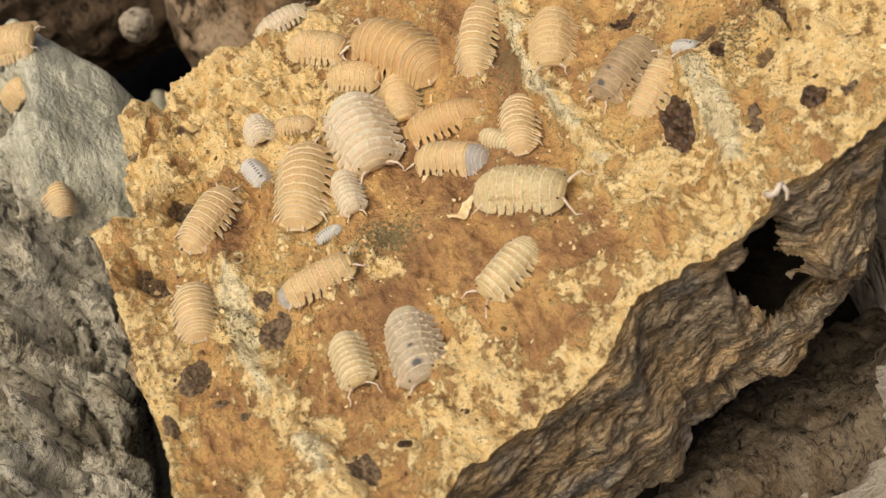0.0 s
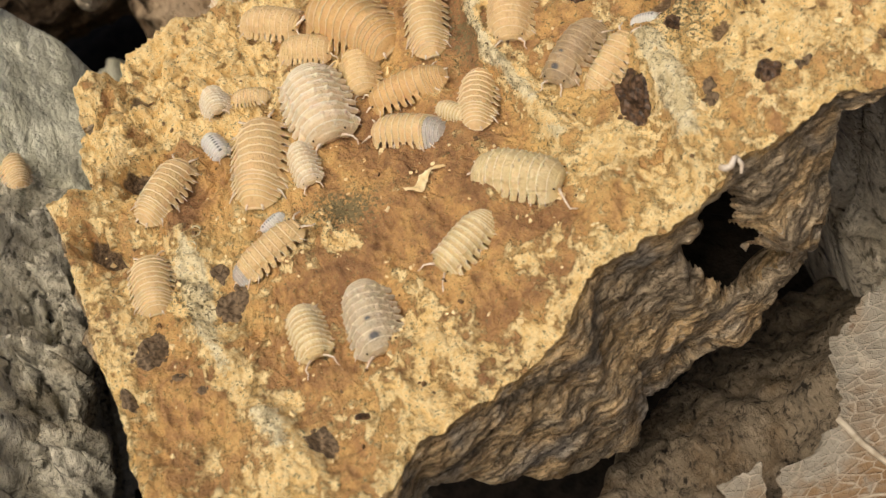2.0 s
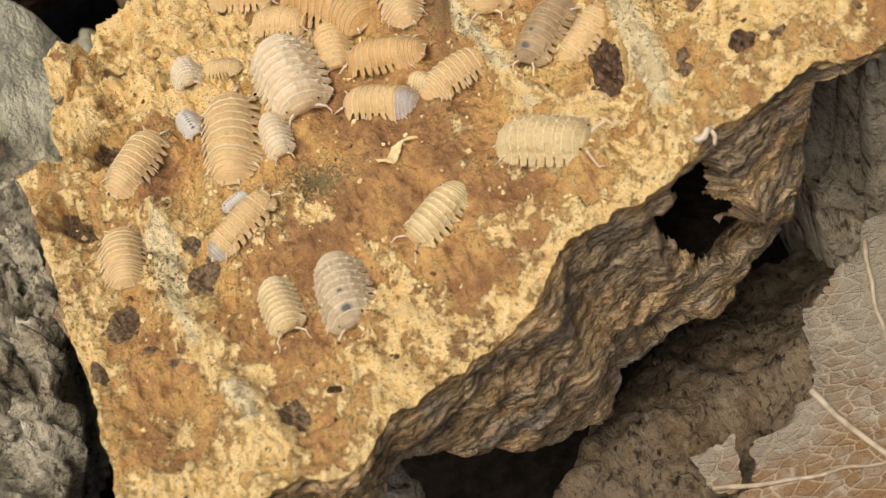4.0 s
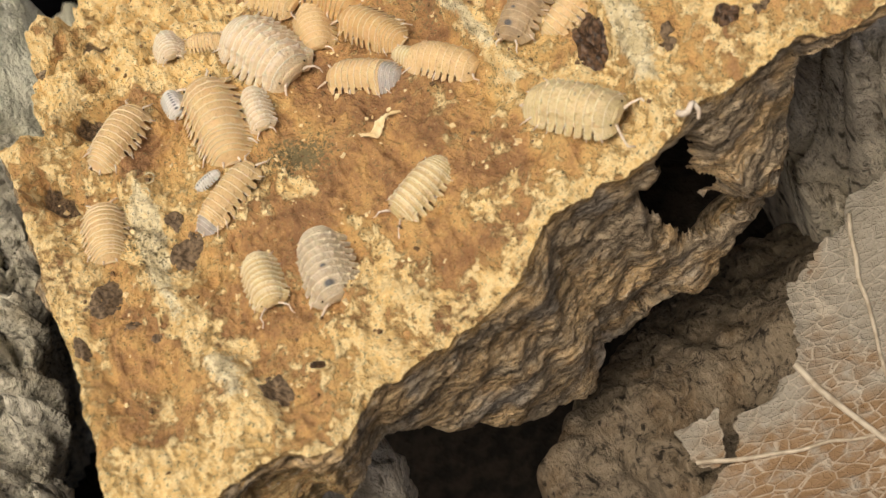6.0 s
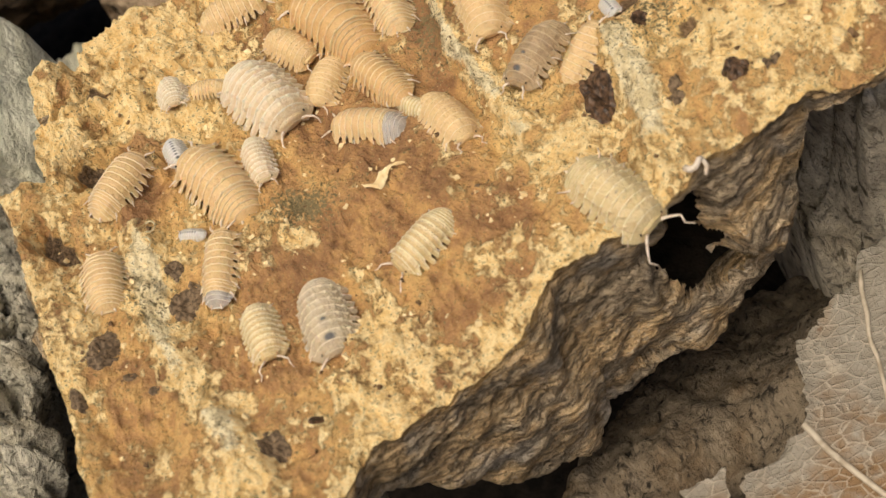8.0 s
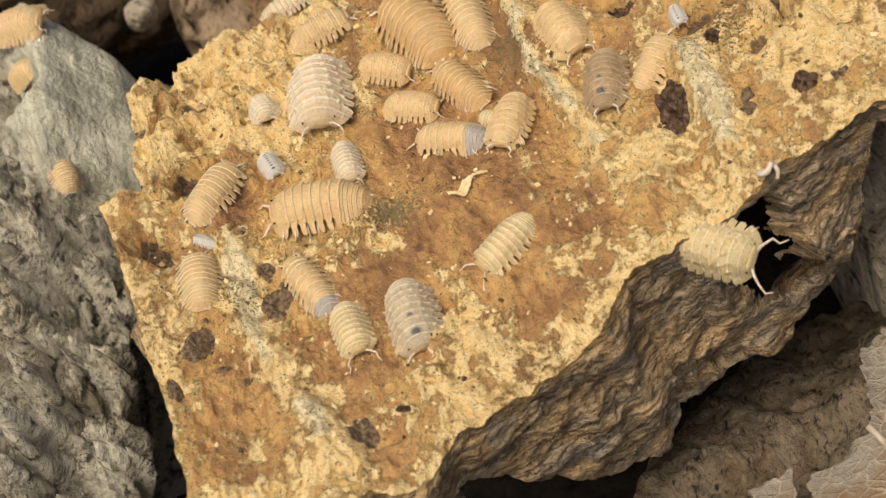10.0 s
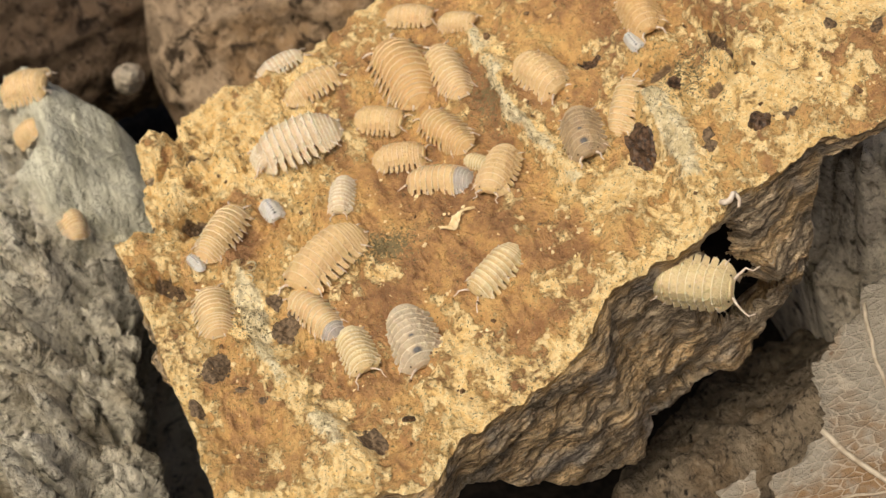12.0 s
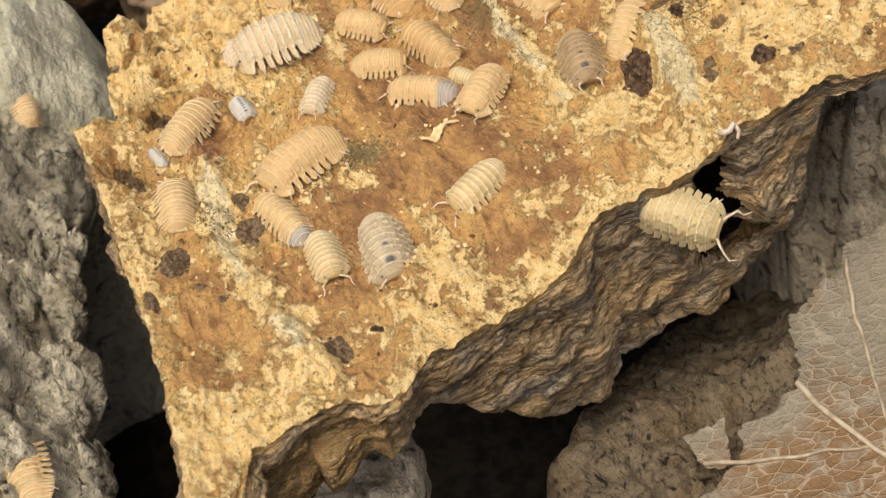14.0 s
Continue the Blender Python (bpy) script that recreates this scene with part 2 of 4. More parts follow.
def paint_bark(name, dark, light, warm, size=1.0, rough=0.9, tint=None):
    """Rough outer bark."""
    p = Paint(name, rough, 0.2)
    wide, mid, fine = p.noise(14 * size, 4), p.noise(3.2 * size, 6, 0.68, (1, 1.5, 1), 1.2), p.noise(0.8 * size, 4, 0.64, (1.0, 1.5, 1.0), 0.15)
    cracks = p.cells(4.2 * size, "DISTANCE_TO_EDGE", (1, 1.7, 1))
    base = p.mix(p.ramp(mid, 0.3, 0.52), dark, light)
    base = p.mix(p.ramp(wide, 0.48, 0.66), base, p.mix(p.ramp(mid, 0.3, 0.6), tuple(v * 0.5 for v in warm), warm))
    base = p.mix(p.sum(p.ramp(fine, 0.52, 0.7), 0.55, "MULTIPLY"), base, tuple(min(1, v * 1.3 + 0.03) for v in light))
    # dark hollows and cracks: the shade of crevices put into the colour
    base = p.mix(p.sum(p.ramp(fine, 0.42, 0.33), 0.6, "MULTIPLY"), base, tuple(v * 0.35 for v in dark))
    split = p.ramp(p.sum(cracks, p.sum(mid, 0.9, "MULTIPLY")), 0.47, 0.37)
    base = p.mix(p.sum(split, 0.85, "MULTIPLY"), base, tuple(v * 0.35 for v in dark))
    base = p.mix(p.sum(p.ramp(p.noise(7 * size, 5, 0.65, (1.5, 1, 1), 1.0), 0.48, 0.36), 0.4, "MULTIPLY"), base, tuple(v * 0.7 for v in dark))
    n = p.bump(mid, 1.1 * size)
    n = p.bump(fine, 0.7 * size, n)
    if tint:
        s = p.mark("smooth")
        grain = p.noise(2.0, 5, 0.62, (0.5, 9, 2))
        base = p.mix(s, base, p.mix(p.ramp(p.noise(0.5, 3), 0.66, 0.74), p.mix(p.ramp(grain, 0.35, 0.65), tint[0], tint[1]), tuple(v * 0.4 for v in tint[0])))
    return p.done(base, n)


def paint_leaf():
    p = Paint("dry_leaf", 0.6, 0.35)
    wide, mid = p.noise(13, 4), p.noise(2.5, 4)
    net = p.cells(2.3, "DISTANCE_TO_EDGE", (1.25, 0.62, 1))
    net2 = p.cells(0.8, "DISTANCE_TO_EDGE")
    base = p.mix(p.ramp(p.total((wide, 1.0), (p.mark("brown"), 0.3), -0.1), 0.42, 0.66), (0.275, 0.243, 0.19), (0.24, 0.147, 0.072))
    base = p.mix(p.ramp(mid, 0.45, 0.75), base, (0.335, 0.30, 0.24))
    base = p.mix(p.sum(p.ramp(net, 0.06, 0.01), p.ramp(wide, 0.35, 0.6, (0.15, 0.65)), "MULTIPLY"), base, (0.50, 0.43, 0.33))
    base = p.mix(p.ramp(p.noise(1.2, 3), 0.66, 0.75), base, (0.16, 0.1, 0.06))
    n = p.bump(p.ramp(net, 0.16, 0.0), 0.1)
    n = p.bump(p.ramp(net2, 0.12, 0.0), 0.06, n)
    n = p.bump(mid, 0.4, n)
    return p.done(base, n)


def paint_skin(name, back, rim, spot, mottle=0.35, shine=0.4):
    """An isopod's plates: pale along their rear edges, mottled between, a little translucent."""
    p = Paint(name, shine, 0.5)
    mid, fine = p.noise(1.3, 3, 0.6), p.noise(0.34, 3, 0.66)
    base = p.mix(p.sum(p.ramp(mid, 0.4, 0.7), mottle, "MULTIPLY"), back, spot)
    base = p.mix(p.ramp(fine, 0.46, 0.30, (0.0, 0.45)), base, tuple(v * 0.75 for v in spot))
    base = p.mix(p.sum(p.ramp(p.mark("rim"), 0.15, 0.95), 0.72, "MULTIPLY"), base, rim)
    base = p.mix(p.ramp(p.mark("gut"), 0.15, 0.8), base, (0.10, 0.10, 0.105))
    base = p.mix(p.sum(p.chance(), 0.12, "MULTIPLY"), base, tuple(v * 0.75 for v in spot))
    base = p.mix(p.ramp(fine, 0.62, 0.75, (0.0, 0.35)), base, rim)
    p.bsdf.inputs["Subsurface Weight"].default_value = 0.3
    p.bsdf.inputs["Subsurface Radius"].default_value = (1.0, 0.6, 0.3)
    p.bsdf.inputs["Subsurface Scale"].default_value = 0.7 * MM
    n = p.bump(mid, 0.15)
    n = p.bump(fine, 0.2, n)
    return p.done(base, n)


def paint_plain(name, a, b, size, rough=0.6, deep=0.1):
    p = Paint(name, rough, 0.3)
    f = p.noise(size, 4)
    return p.done(p.mix(p.ramp(f, 0.35, 0.65), a, b), p.bump(f, deep))


BARK_FACE, BARK_SIDE = paint_bark_face(), paint_bark_side()
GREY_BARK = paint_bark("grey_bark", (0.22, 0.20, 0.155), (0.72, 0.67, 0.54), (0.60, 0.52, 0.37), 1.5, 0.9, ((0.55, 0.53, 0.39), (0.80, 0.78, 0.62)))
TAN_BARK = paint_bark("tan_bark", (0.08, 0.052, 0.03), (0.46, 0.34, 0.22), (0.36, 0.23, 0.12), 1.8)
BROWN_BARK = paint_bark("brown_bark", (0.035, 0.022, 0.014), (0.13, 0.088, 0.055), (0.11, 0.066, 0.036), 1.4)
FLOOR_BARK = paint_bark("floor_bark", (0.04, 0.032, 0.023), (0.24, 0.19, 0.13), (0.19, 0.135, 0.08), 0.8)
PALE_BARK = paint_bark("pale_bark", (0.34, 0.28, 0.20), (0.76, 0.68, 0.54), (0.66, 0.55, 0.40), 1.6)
SOIL_AND_SHADE = paint_plain("dark_soil_and_shade", (0.008, 0.006, 0.004), (0.025, 0.018, 0.012), 3.0, 0.95, 1.0)
LEAF, VEIN = paint_leaf(), paint_plain("leaf_vein", (0.38, 0.31, 0.22), (0.58, 0.50, 0.38), 2.0, 0.6, 0.1)
TAN_LEAF = paint_plain("tan_leaf", (0.20, 0.145, 0.09), (0.40, 0.31, 0.20), 2.5, 0.6, 0.2)
CURL = paint_plain("pale_fibre", (0.6, 0.48, 0.36), (0.8, 0.7, 0.58), 1.0, 0.6, 0.1)
LOOP = paint_plain("looped_fibre", (0.5, 0.4, 0.22), (0.68, 0.6, 0.4), 0.6, 0.8, 0.1)
FLAKE = paint_plain("cream_flake", (0.84, 0.64, 0.33), (0.94, 0.79, 0.48), 1.2, 0.8, 0.2)
FRASS = paint_plain("brown_frass", (0.10, 0.06, 0.03), (0.26, 0.16, 0.08), 0.5, 0.8, 0.1)
CLOT = paint_plain("glossy_clot", (0.03, 0.019, 0.012), (0.15, 0.088, 0.05), 0.6, 0.32, 0.12)
CRUST = paint_plain("dull_crust", (0.08, 0.054, 0.031), (0.23, 0.16, 0.095), 0.5, 0.7, 0.15)
ORANGE_FLAKE = paint_plain("orange_flake", (0.5, 0.2, 0.02), (0.75, 0.36, 0.05), 3.0, 0.6, 0.2)
SKINS = {
    "peach": paint_skin("peach_skin", (0.79, 0.565, 0.29), (0.98, 0.85, 0.60), (0.64, 0.41, 0.185)),
    "orange": paint_skin("orange_skin", (0.73, 0.485, 0.22), (0.93, 0.77, 0.49), (0.54, 0.28, 0.10)),
    "cream": paint_skin("cream_skin", (0.76, 0.60, 0.38), (0.97, 0.91, 0.76), (0.60, 0.43, 0.24)),
    "yellow": paint_skin("yellow_skin", (0.74, 0.595, 0.33), (0.97, 0.88, 0.64), (0.52, 0.37, 0.16)),
    "pale": paint_skin("pale_skin", (0.74, 0.55, 0.27), (0.98, 0.89, 0.62), (0.46, 0.32, 0.16)),
    "grey": paint_skin("grey_skin", (0.60, 0.49, 0.33), (0.90, 0.80, 0.60), (0.36, 0.29, 0.2), 0.5),
    "dusky": paint_skin("dusky_skin", (0.50, 0.36, 0.205), (0.74, 0.59, 0.38), (0.24, 0.17, 0.10), 0.5),
    "white": paint_skin("white_skin", (0.68, 0.64, 0.57), (0.92, 0.90, 0.85), (0.6, 0.57, 0.53), 0.25),
    "tail": paint_skin("grey_tail_skin", (0.52, 0.46, 0.40), (0.92, 0.89, 0.84), (0.36, 0.33, 0.3), 0.5),
}
LIMB, EYE = paint_plain("pale_limb", (0.70, 0.54, 0.40), (0.86, 0.76, 0.64), 0.5, 0.4, 0.03), paint_plain("black_eye", (0.01, 0.01, 0.01), (0.02, 0.018, 0.016), 0.3, 0.2, 0.01)

# ---- the bark slab ----
OUTLINE = [(-48, 20.7), (-44.5, 20.9), (-42.1, 21.6), (-41.6, 27.3), (-40.5, 38.7), (-34.4, 38.7), (-33, 42.7), (-22.9, 45.6), (-12.9, 47.0), (-5.7, 50.8), (3.9, 53.4), (22.9, 56.2), (52.6, 45.3), (73.3, 22.2), (71.6, -0.6), (68.6, -18.2), (61.9, -19.4), (55.6, -20.8), (48.7, -18.6), (43, -20.1), (34.4, -20.4), (31.3, -22.6), (22.3, -23.8), (13.2, -24.4), (9.4, -28.7), (4.3, -30.4), (-4.4, -33), (-13.4, -36.2), (-16.9, -40), (-21.1, -41), (-24, -38.9), (-37, -41.4), (-38, -47), (-41.5, -53), (-45.2, -52), (-45.1, -40.7), (-44.6, -31.9), (-44.8, -19.4), (-46, 0.8), (-47.3, 14)]
RIDGES = [([(14.6, 34), (14.4, 15), (17, 2.6), (18.5, -3)], 1.5, 1.9, -3.4), ([(32.3, 2), (32.6, -6), (32.6, -13.7)], 2.2, 2.5, -4.6), ([(-31.9, 6), (-32.9, -6.5), (-29.1, -19.1), (-26, -33)], 2.4, 1.5, 4.0), ([(45, 22), (45.5, 11.4), (43.8, -3.2)], 1.0, 1.8, -3.5)]
# dark crusts on the face: place, radii, turn
CRUSTS = [(58.7, -2.4, 1.2, 1.3, 0), (64.1, -6.3, 1.3, 1.3, 0), (67.5, -12, 2.0, 2.2, 0), (10.7, -7.0, 0.65, 0.5, 0)]
PITS = [(-36, 21.4, 3.0, 3.6, 0, 2.6), (-43.1, 10.8, 2.2, 5.2, 25, 2.2), (21.2, -10.8, 0.6, 1.2, -40, 1.6), (36.2, 8.6, 2.6, 2.6, 0, 1.3), (40.9, 0, 2.6, 2.4, 0, 1.2), (28.2, 17, 2.0, 1.6, 0, 1.0), (-32.8, 33.6, 2.2, 2.4, 0, 1.4), (44.9, 6.5, 1.3, 8.5, 3, 2.8)]


def bowl(x, y):
    """The slab's hollow face, without its small relief."""
    return np.minimum(0.0026 * np.square(x), 6) - 1.5


def warped(x, y):
    a, b = 0.8 * x + 0.6 * y, 0.8 * y - 0.6 * x
    return x + 0.9 * fbm(a / 2.6, b / 2.6, 5.5, 4, 31) + 0.8 * vnoise(a / 6, b / 6, 2, 33), y + 0.9 * fbm(a / 2.6, b / 2.6, 9.5, 4, 37) + 0.8 * vnoise(a / 6, b / 6, 7, 39)


def face_marks(x, y):
    """Where the face is rusty, creamy, mossy and dark; pits and holes have shade painted in."""
    w1, w2 = fbm(x / 6, y / 6, 3.1, 4, 11), fbm(x / 9 + 40, y / 9, 1.7, 4, 23)
    # rusty stains; the last spot paints the shaded valley beside the first ridge
    rust_and_shade = near(x, y, -5, 3, 13, 9, -35) + 1.0 * near(x, y, 6, -12, 12, 9, -30) + 0.75 * near(x, y, -18, -10, 9, 12) + 0.55 * near(x, y, -38, -22, 7, 14) + 0.4 * near(x, y, -26, -30, 9, 8) + 0.4 * near(x, y, 8, 32, 22, 14) + 0.45 * near(x, y, 38, 26, 18, 10) + 0.85 * near(x, y, -31, 12, 5, 6) + 0.5 * near(x, y, 26, -14, 6, 8) + 0.5 * near(x, y, 11, 16, 4, 14)
    rust_and_shade = rust_and_shade + 0.3 * near(x, y, -29, 33, 15, 13) * step(0.1, -0.6, ridged(x / 8, y / 8, 2.2, 4, 8))
    rust_and_shade = np.clip(rust_and_shade * 0.85 + 0.35 * w1 - 0.1, 0, 1)
    cream = 1.0 * near(x, y, -28, 34, 20, 14) + 0.3 * near(x, y, 0, -26, 28, 8, 14) + 0.3 * near(x, y, -30, -20, 8, 12) + 0.9 * near(x, y, 21.4, -9.5, 4.5, 5) + 0.9 * near(x, y, 61, 1, 2.6) + 0.9 * near(x, y, 66, -3, 2.6) + 0.8 * near(x, y, 56, 7, 3) + 1.2 * near(x, y, -12, -3.2, 6, 2.5, -40) + 0.55 * near(x, y, -6, -22, 7, 5) + 0.5 * near(x, y, 48, -6, 20, 14) + 0.6 * near(x, y, -23, -13, 6, 6) + 0.45 * near(x, y, -40, 4, 5, 16) + 0.35 * near(x, y, 50, 8, 22, 18) + 0.35 * near(x, y, 0, -28, 18, 4, 14) + 0.8 * near(x, y, -36, -38, 9, 9)
    cream = np.clip(cream + 0.38 * w2 - 0.08, 0, 1) * (1 - 0.6 * np.clip(rust_and_shade - 0.25, 0, 1))
    moss = np.zeros(np.shape(x))
    for line, wide, _, _ in RIDGES[:3]:
        cream = np.maximum(cream, 0.85 * np.exp(-((along(x - 0.4 + 0.8 * w1, y, line) / (1.3 * wide)) ** 2)))
        moss = np.maximum(moss, np.exp(-((along(x + 0.9 * w1, y, line)) / (0.7 * wide)) ** 2) * (0.35 + 0.8 * w2 + 0.5 * near(x, y, 32.5, -5, 3, 9) + 0.5 * near(x, y, -32, -3, 4, 9)))
    moss = np.maximum(moss, np.maximum(0.6 * near(x, y, -32.5, 0, 2.2, 6), 1.0 * near(x, y, 32.7, -6, 2.0, 6.5, -4)))
    grit = near(x, y, -11, 1.6, 4.5, 2.8, -30) + 0.6 * near(x, y, 12, 20, 3, 6) + 0.5 * near(x, y, -33, -3, 3, 3) + 0.5 * near(x, y, 38, 4, 6, 6)
    dark = np.zeros(np.shape(x))
    ex, ey = warped(x, y)
    for px, py, rx, ry, turn in CRUSTS:
        dark = np.maximum(dark, step(0.36, 0.52, near(ex, ey, px, py, rx, ry, turn)))
    # pits and holes are darkened where they sink: shade put into the colour
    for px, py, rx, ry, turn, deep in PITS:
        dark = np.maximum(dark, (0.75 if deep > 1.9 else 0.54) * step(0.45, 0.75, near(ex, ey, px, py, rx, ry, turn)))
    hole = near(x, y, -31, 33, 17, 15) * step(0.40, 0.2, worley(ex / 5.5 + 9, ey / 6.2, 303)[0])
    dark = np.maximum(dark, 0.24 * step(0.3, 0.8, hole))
    rust_and_shade = np.clip(rust_and_shade + 0.45 * hole, 0, 1)
    return rust_and_shade, cream, moss, dark, grit


def face_height(x, y, fine=True):
    x, y = np.asarray(x, float), np.asarray(y, float)
    z = bowl(x, y) + 1.1 * fbm(x / 17, y / 17, 0.3, 3, 3)
    for line, wide, tall, aside in RIDGES:
        z = z - 0.55 * tall * np.exp(-((along(x - aside, y, line) / 2.8) ** 2))
        z = z + tall * np.exp(-((np.abs(along(x + 0.5 * vnoise(x / 4, y / 4, 0, 5), y, line)) / (1.15 * wide)) ** 2.0)) * (0.95 + 0.3 * vnoise(x / 5, y / 5, 0, 6))
    rough = near(x, y, -30, 36, 18, 14)
    z = z + rough * (1.9 * ridged(x / 8, y / 8, 2.2, 4, 8) - 0.6)
    if fine:
        ex, ey = warped(x, y)
        for px, py, rx, ry, turn, deep in PITS:
            z = z - 1.6 * deep * step(0.2, 0.75, near(ex, ey, px, py, rx, ry, turn))
        for px, py, rx, ry, turn in CRUSTS:
            z = z + 0.32 * step(0.36, 0.56, near(ex, ey, px, py, rx, ry, turn))
        crag = near(x, y, -31, 33, 17, 15)
        one, two = worley(ex / 4.4, ey / 5.0, 301)
        z = z + crag * (1.5 * step(0.5, 0.15, one) - 2.6 * step(0.42, 0.2, worley(ex / 5.5 + 9, ey / 6.2, 303)[0]) * step(0.1, 0.25, two - one))
        z = z - 0.5 * step(0.17, 0.07, worley(x / 3.3, y / 3.7, 307)[0]) * step(-0.2, 0.4, vnoise(x / 9, y / 9, 6, 309))
        z = z + 0.34 * step(0.02, 0.14, fbm(ex / 4.5, ey / 6.5, 3.3, 4, 311)) + 0.22 * step(0.1, 0.2, fbm(ex / 1.9, ey / 2.6, 5.3, 3, 313))
        z = z + 1.0 * fbm(x / 5.2, y / 7.5, 0.7, 3, 13) + 0.45 * ridged(x / 3.2, y / 4.6, 1.3, 3, 19) + 0.12 * fbm(x / 0.7, y / 0.7, 2.9, 2, 29)
    return z


def edge_loop(points, count, rough):
    """A closed line through points, evenly stepped, roughened sideways."""
    p = np.array(points + points[:1], float)
    far = np.r_[0, np.cumsum(np.hypot(*np.diff(p, axis=0).T))]
    s = np.linspace(0, far[-1], count, endpoint=False)
    x, y = np.interp(s, far, p[:, 0]), np.interp(s, far, p[:, 1])
    x, y = ((np.roll(v, 1) + 2 * v + np.roll(v, -1)) / 4 for v in (x, y))
    dx, dy = np.roll(x, -1) - np.roll(x, 1), np.roll(y, -1) - np.roll(y, 1)
    n = np.hypot(dx, dy)
    nx, ny = dy / n, -dx / n  # pointing outwards, whichever way the line runs
    if np.sum(x * np.roll(y, -1) - y * np.roll(x, -1)) < 0:
        nx, ny = -nx, -ny
    push = rough * (0.8 * fbm(x / 5, y / 5, 4.4, 4, 41) + 0.35 * fbm(x / 1.1, y / 1.1, 1.4, 2, 47))
    return x + nx * push, y + ny * push, nx, ny


def bark_slab():
    count, rings, deep = 1250, 205, 110
    bx, by, nx, ny = edge_loop(OUTLINE, count, 0.42)
    for _ in range(6):
        nx, ny = ((np.roll(v, 2) + v + np.roll(v, -2)) / 3 for v in (nx, ny))
    cx, cy = -15.0, 20.0
    f = np.linspace(0.004, 1, rings)[:, None]
    x, y = cx + f * (bx - cx), cy + f * (by - cy)
    z = face_height(x, y)
    z = z - 0.9 * step(0.985, 1.0, f) * (0.5 + 0.5 * vnoise(x / 2, y / 2, 0, 53))
    rust_and_shade, cream, moss, dark, grit = face_marks(x.ravel(), y.ravel())
    cream = np.clip(cream + 0.45 * np.exp(-((1 - f) * np.hypot(bx - cx, by - cy) / 3.5)).ravel(), 0, 1)
    verts = [np.stack([x, y, z], -1).reshape(-1, 3)]
    # the sides: as thick as the slab is there, in uneven layers
    thick = np.interp(bx, [-50, -40, -24, -14, -8, 0, 8, 37, 42, 46, 49, 75], [20, 20, 15, 12, 19, 27, 34, 32, 25, 12, 4, 3])
    thick = np.where(by > 0, 22, thick) + 1.5 * vnoise(bx / 6, by / 6, 0, 61)
    g = np.linspace(0, 1, deep + 1)[1:, None] ** 1.15
    calm = np.convolve(np.r_[z[-1][-20:], z[-1], z[-1][:20]], np.ones(41) / 41, "valid")
    sz = calm + (z[-1] - calm) * np.exp(-12 * g) - g * thick
    dip = sz - 0.22 * bx
    lay = fbm(bx / 5, by / 5, dip / 0.55, 4, 67, 0.62)
    lump = fbm(bx / 9, by / 9, sz / 7, 4, 71)
    split = step(0.75, 1.2, ridged(bx / 12, by / 12, dip / 1.6, 3, 73))
    flake = step(-0.1, 0.25, fbm(bx / 8, by / 8, dip / 1.8, 3, 75))
    chip = step(0.0, 0.2, fbm(bx / 3.2, by / 3.2, dip / 1.9, 4, 83)) + step(0.1, 0.3, fbm(bx / 1.8, by / 1.8, dip / 1.6, 3, 86))
    out = (1.5 * lump - 0.5 * split + 0.2 * flake + 0.26 * chip) * step(0, 0.1, g)
    front = (by < 0) & (bx > -30)
    hx, hz = bx + 1.0 * fbm(bx / 3, by / 3, sz / 3, 2, 74), sz + 1.0 * fbm(bx / 3, by / 3, sz / 3, 2, 76)
    gap = front * np.max([near(hx, hz, 31.4, -3.5, 2.4, 5.0), near(hx, hz, 30.0, -11.5, 4.0, 6.0), 0.9 * near(hx, hz, 33, -18.5, 6, 2.2)], axis=0) * step(0.6, -0.4, sz)
    out = out + front * (4.0 * near(bx, sz, 37, -13, 4.5, 7) * (1 + 0.35 * fbm(bx / 3, by / 3, sz / 2.4, 3, 79)) - 2.5 * step(0.08, 0.34, gap) - 5 * step(0.3, 0.55, near(hx, hz, 20, -26, 4, 1.1)) + 2.0 * near(bx, sz, 12, -18, 12, 8) + 2.5 * near(bx, sz, 28, -28, 3.5, 3.5) - 2.2 * near(bx, sz, 11.5, -27, 4, 1.6) - 3.0 * near(bx, sz, -33, -4, 8, 2.0) + 3.5 * near(bx, sz, -29, -11, 4, 6))
    out = out - (8 - 6 * (bx < -18)) * step(0.88, 1.0, g) - 1.0 * g
    side = np.stack([bx + nx * out, by + ny * out, sz], -1)
    verts.append(side.reshape(-1, 3))
    # underneath, drawn in to a hollow
    last = side[-1]
    for k in (0.75, 0.5, 0.25, 0.02):
        hollow = np.stack([cx + k * (last[:, 0] - cx), cy + k * (last[:, 1] - cy), last[:, 2] * k + (1 - k) * -14], -1)
        verts.append(hollow)
    rows = rings + deep + 4
    verts = np.concatenate(verts)
    faces = grid_faces(rows, count, wrap=True, flip=True)
    # where the rotten side has broken through to the hollow inside
    gone = np.zeros((rows - 1, count), bool)
    gone[rings : rings + deep - 1] = (gap > 0.32)[:-1]
    gone = gone.ravel()
    pad = len(verts) - len(rust_and_shade)
    marks = {k: np.r_[v, np.zeros(pad)] for k, v in (("rust_and_shade", rust_and_shade), ("cream", cream), ("moss", moss), ("dark", dark), ("grit", grit))}
    rim = np.zeros(len(verts))
    rim[: rings * count] = 1
    edge = np.clip(1 - g * thick / 1.6 + 0.5 * lay, 0, 1)
    rim[rings * count : (rings + deep) * count] = edge.ravel()
    marks["rim"] = rim
    golden = np.zeros(len(verts))
    golden[rings * count : (rings + deep) * count] = (step(-17, -23, bx) * (by < -30) * step(0.1, 0.25, g + 0.08 * lay)).ravel()
    root = tagged(new("cork_bark_slab"), "thick broken slab of golden cork bark, hollow face up, crowded with isopods", "bark")
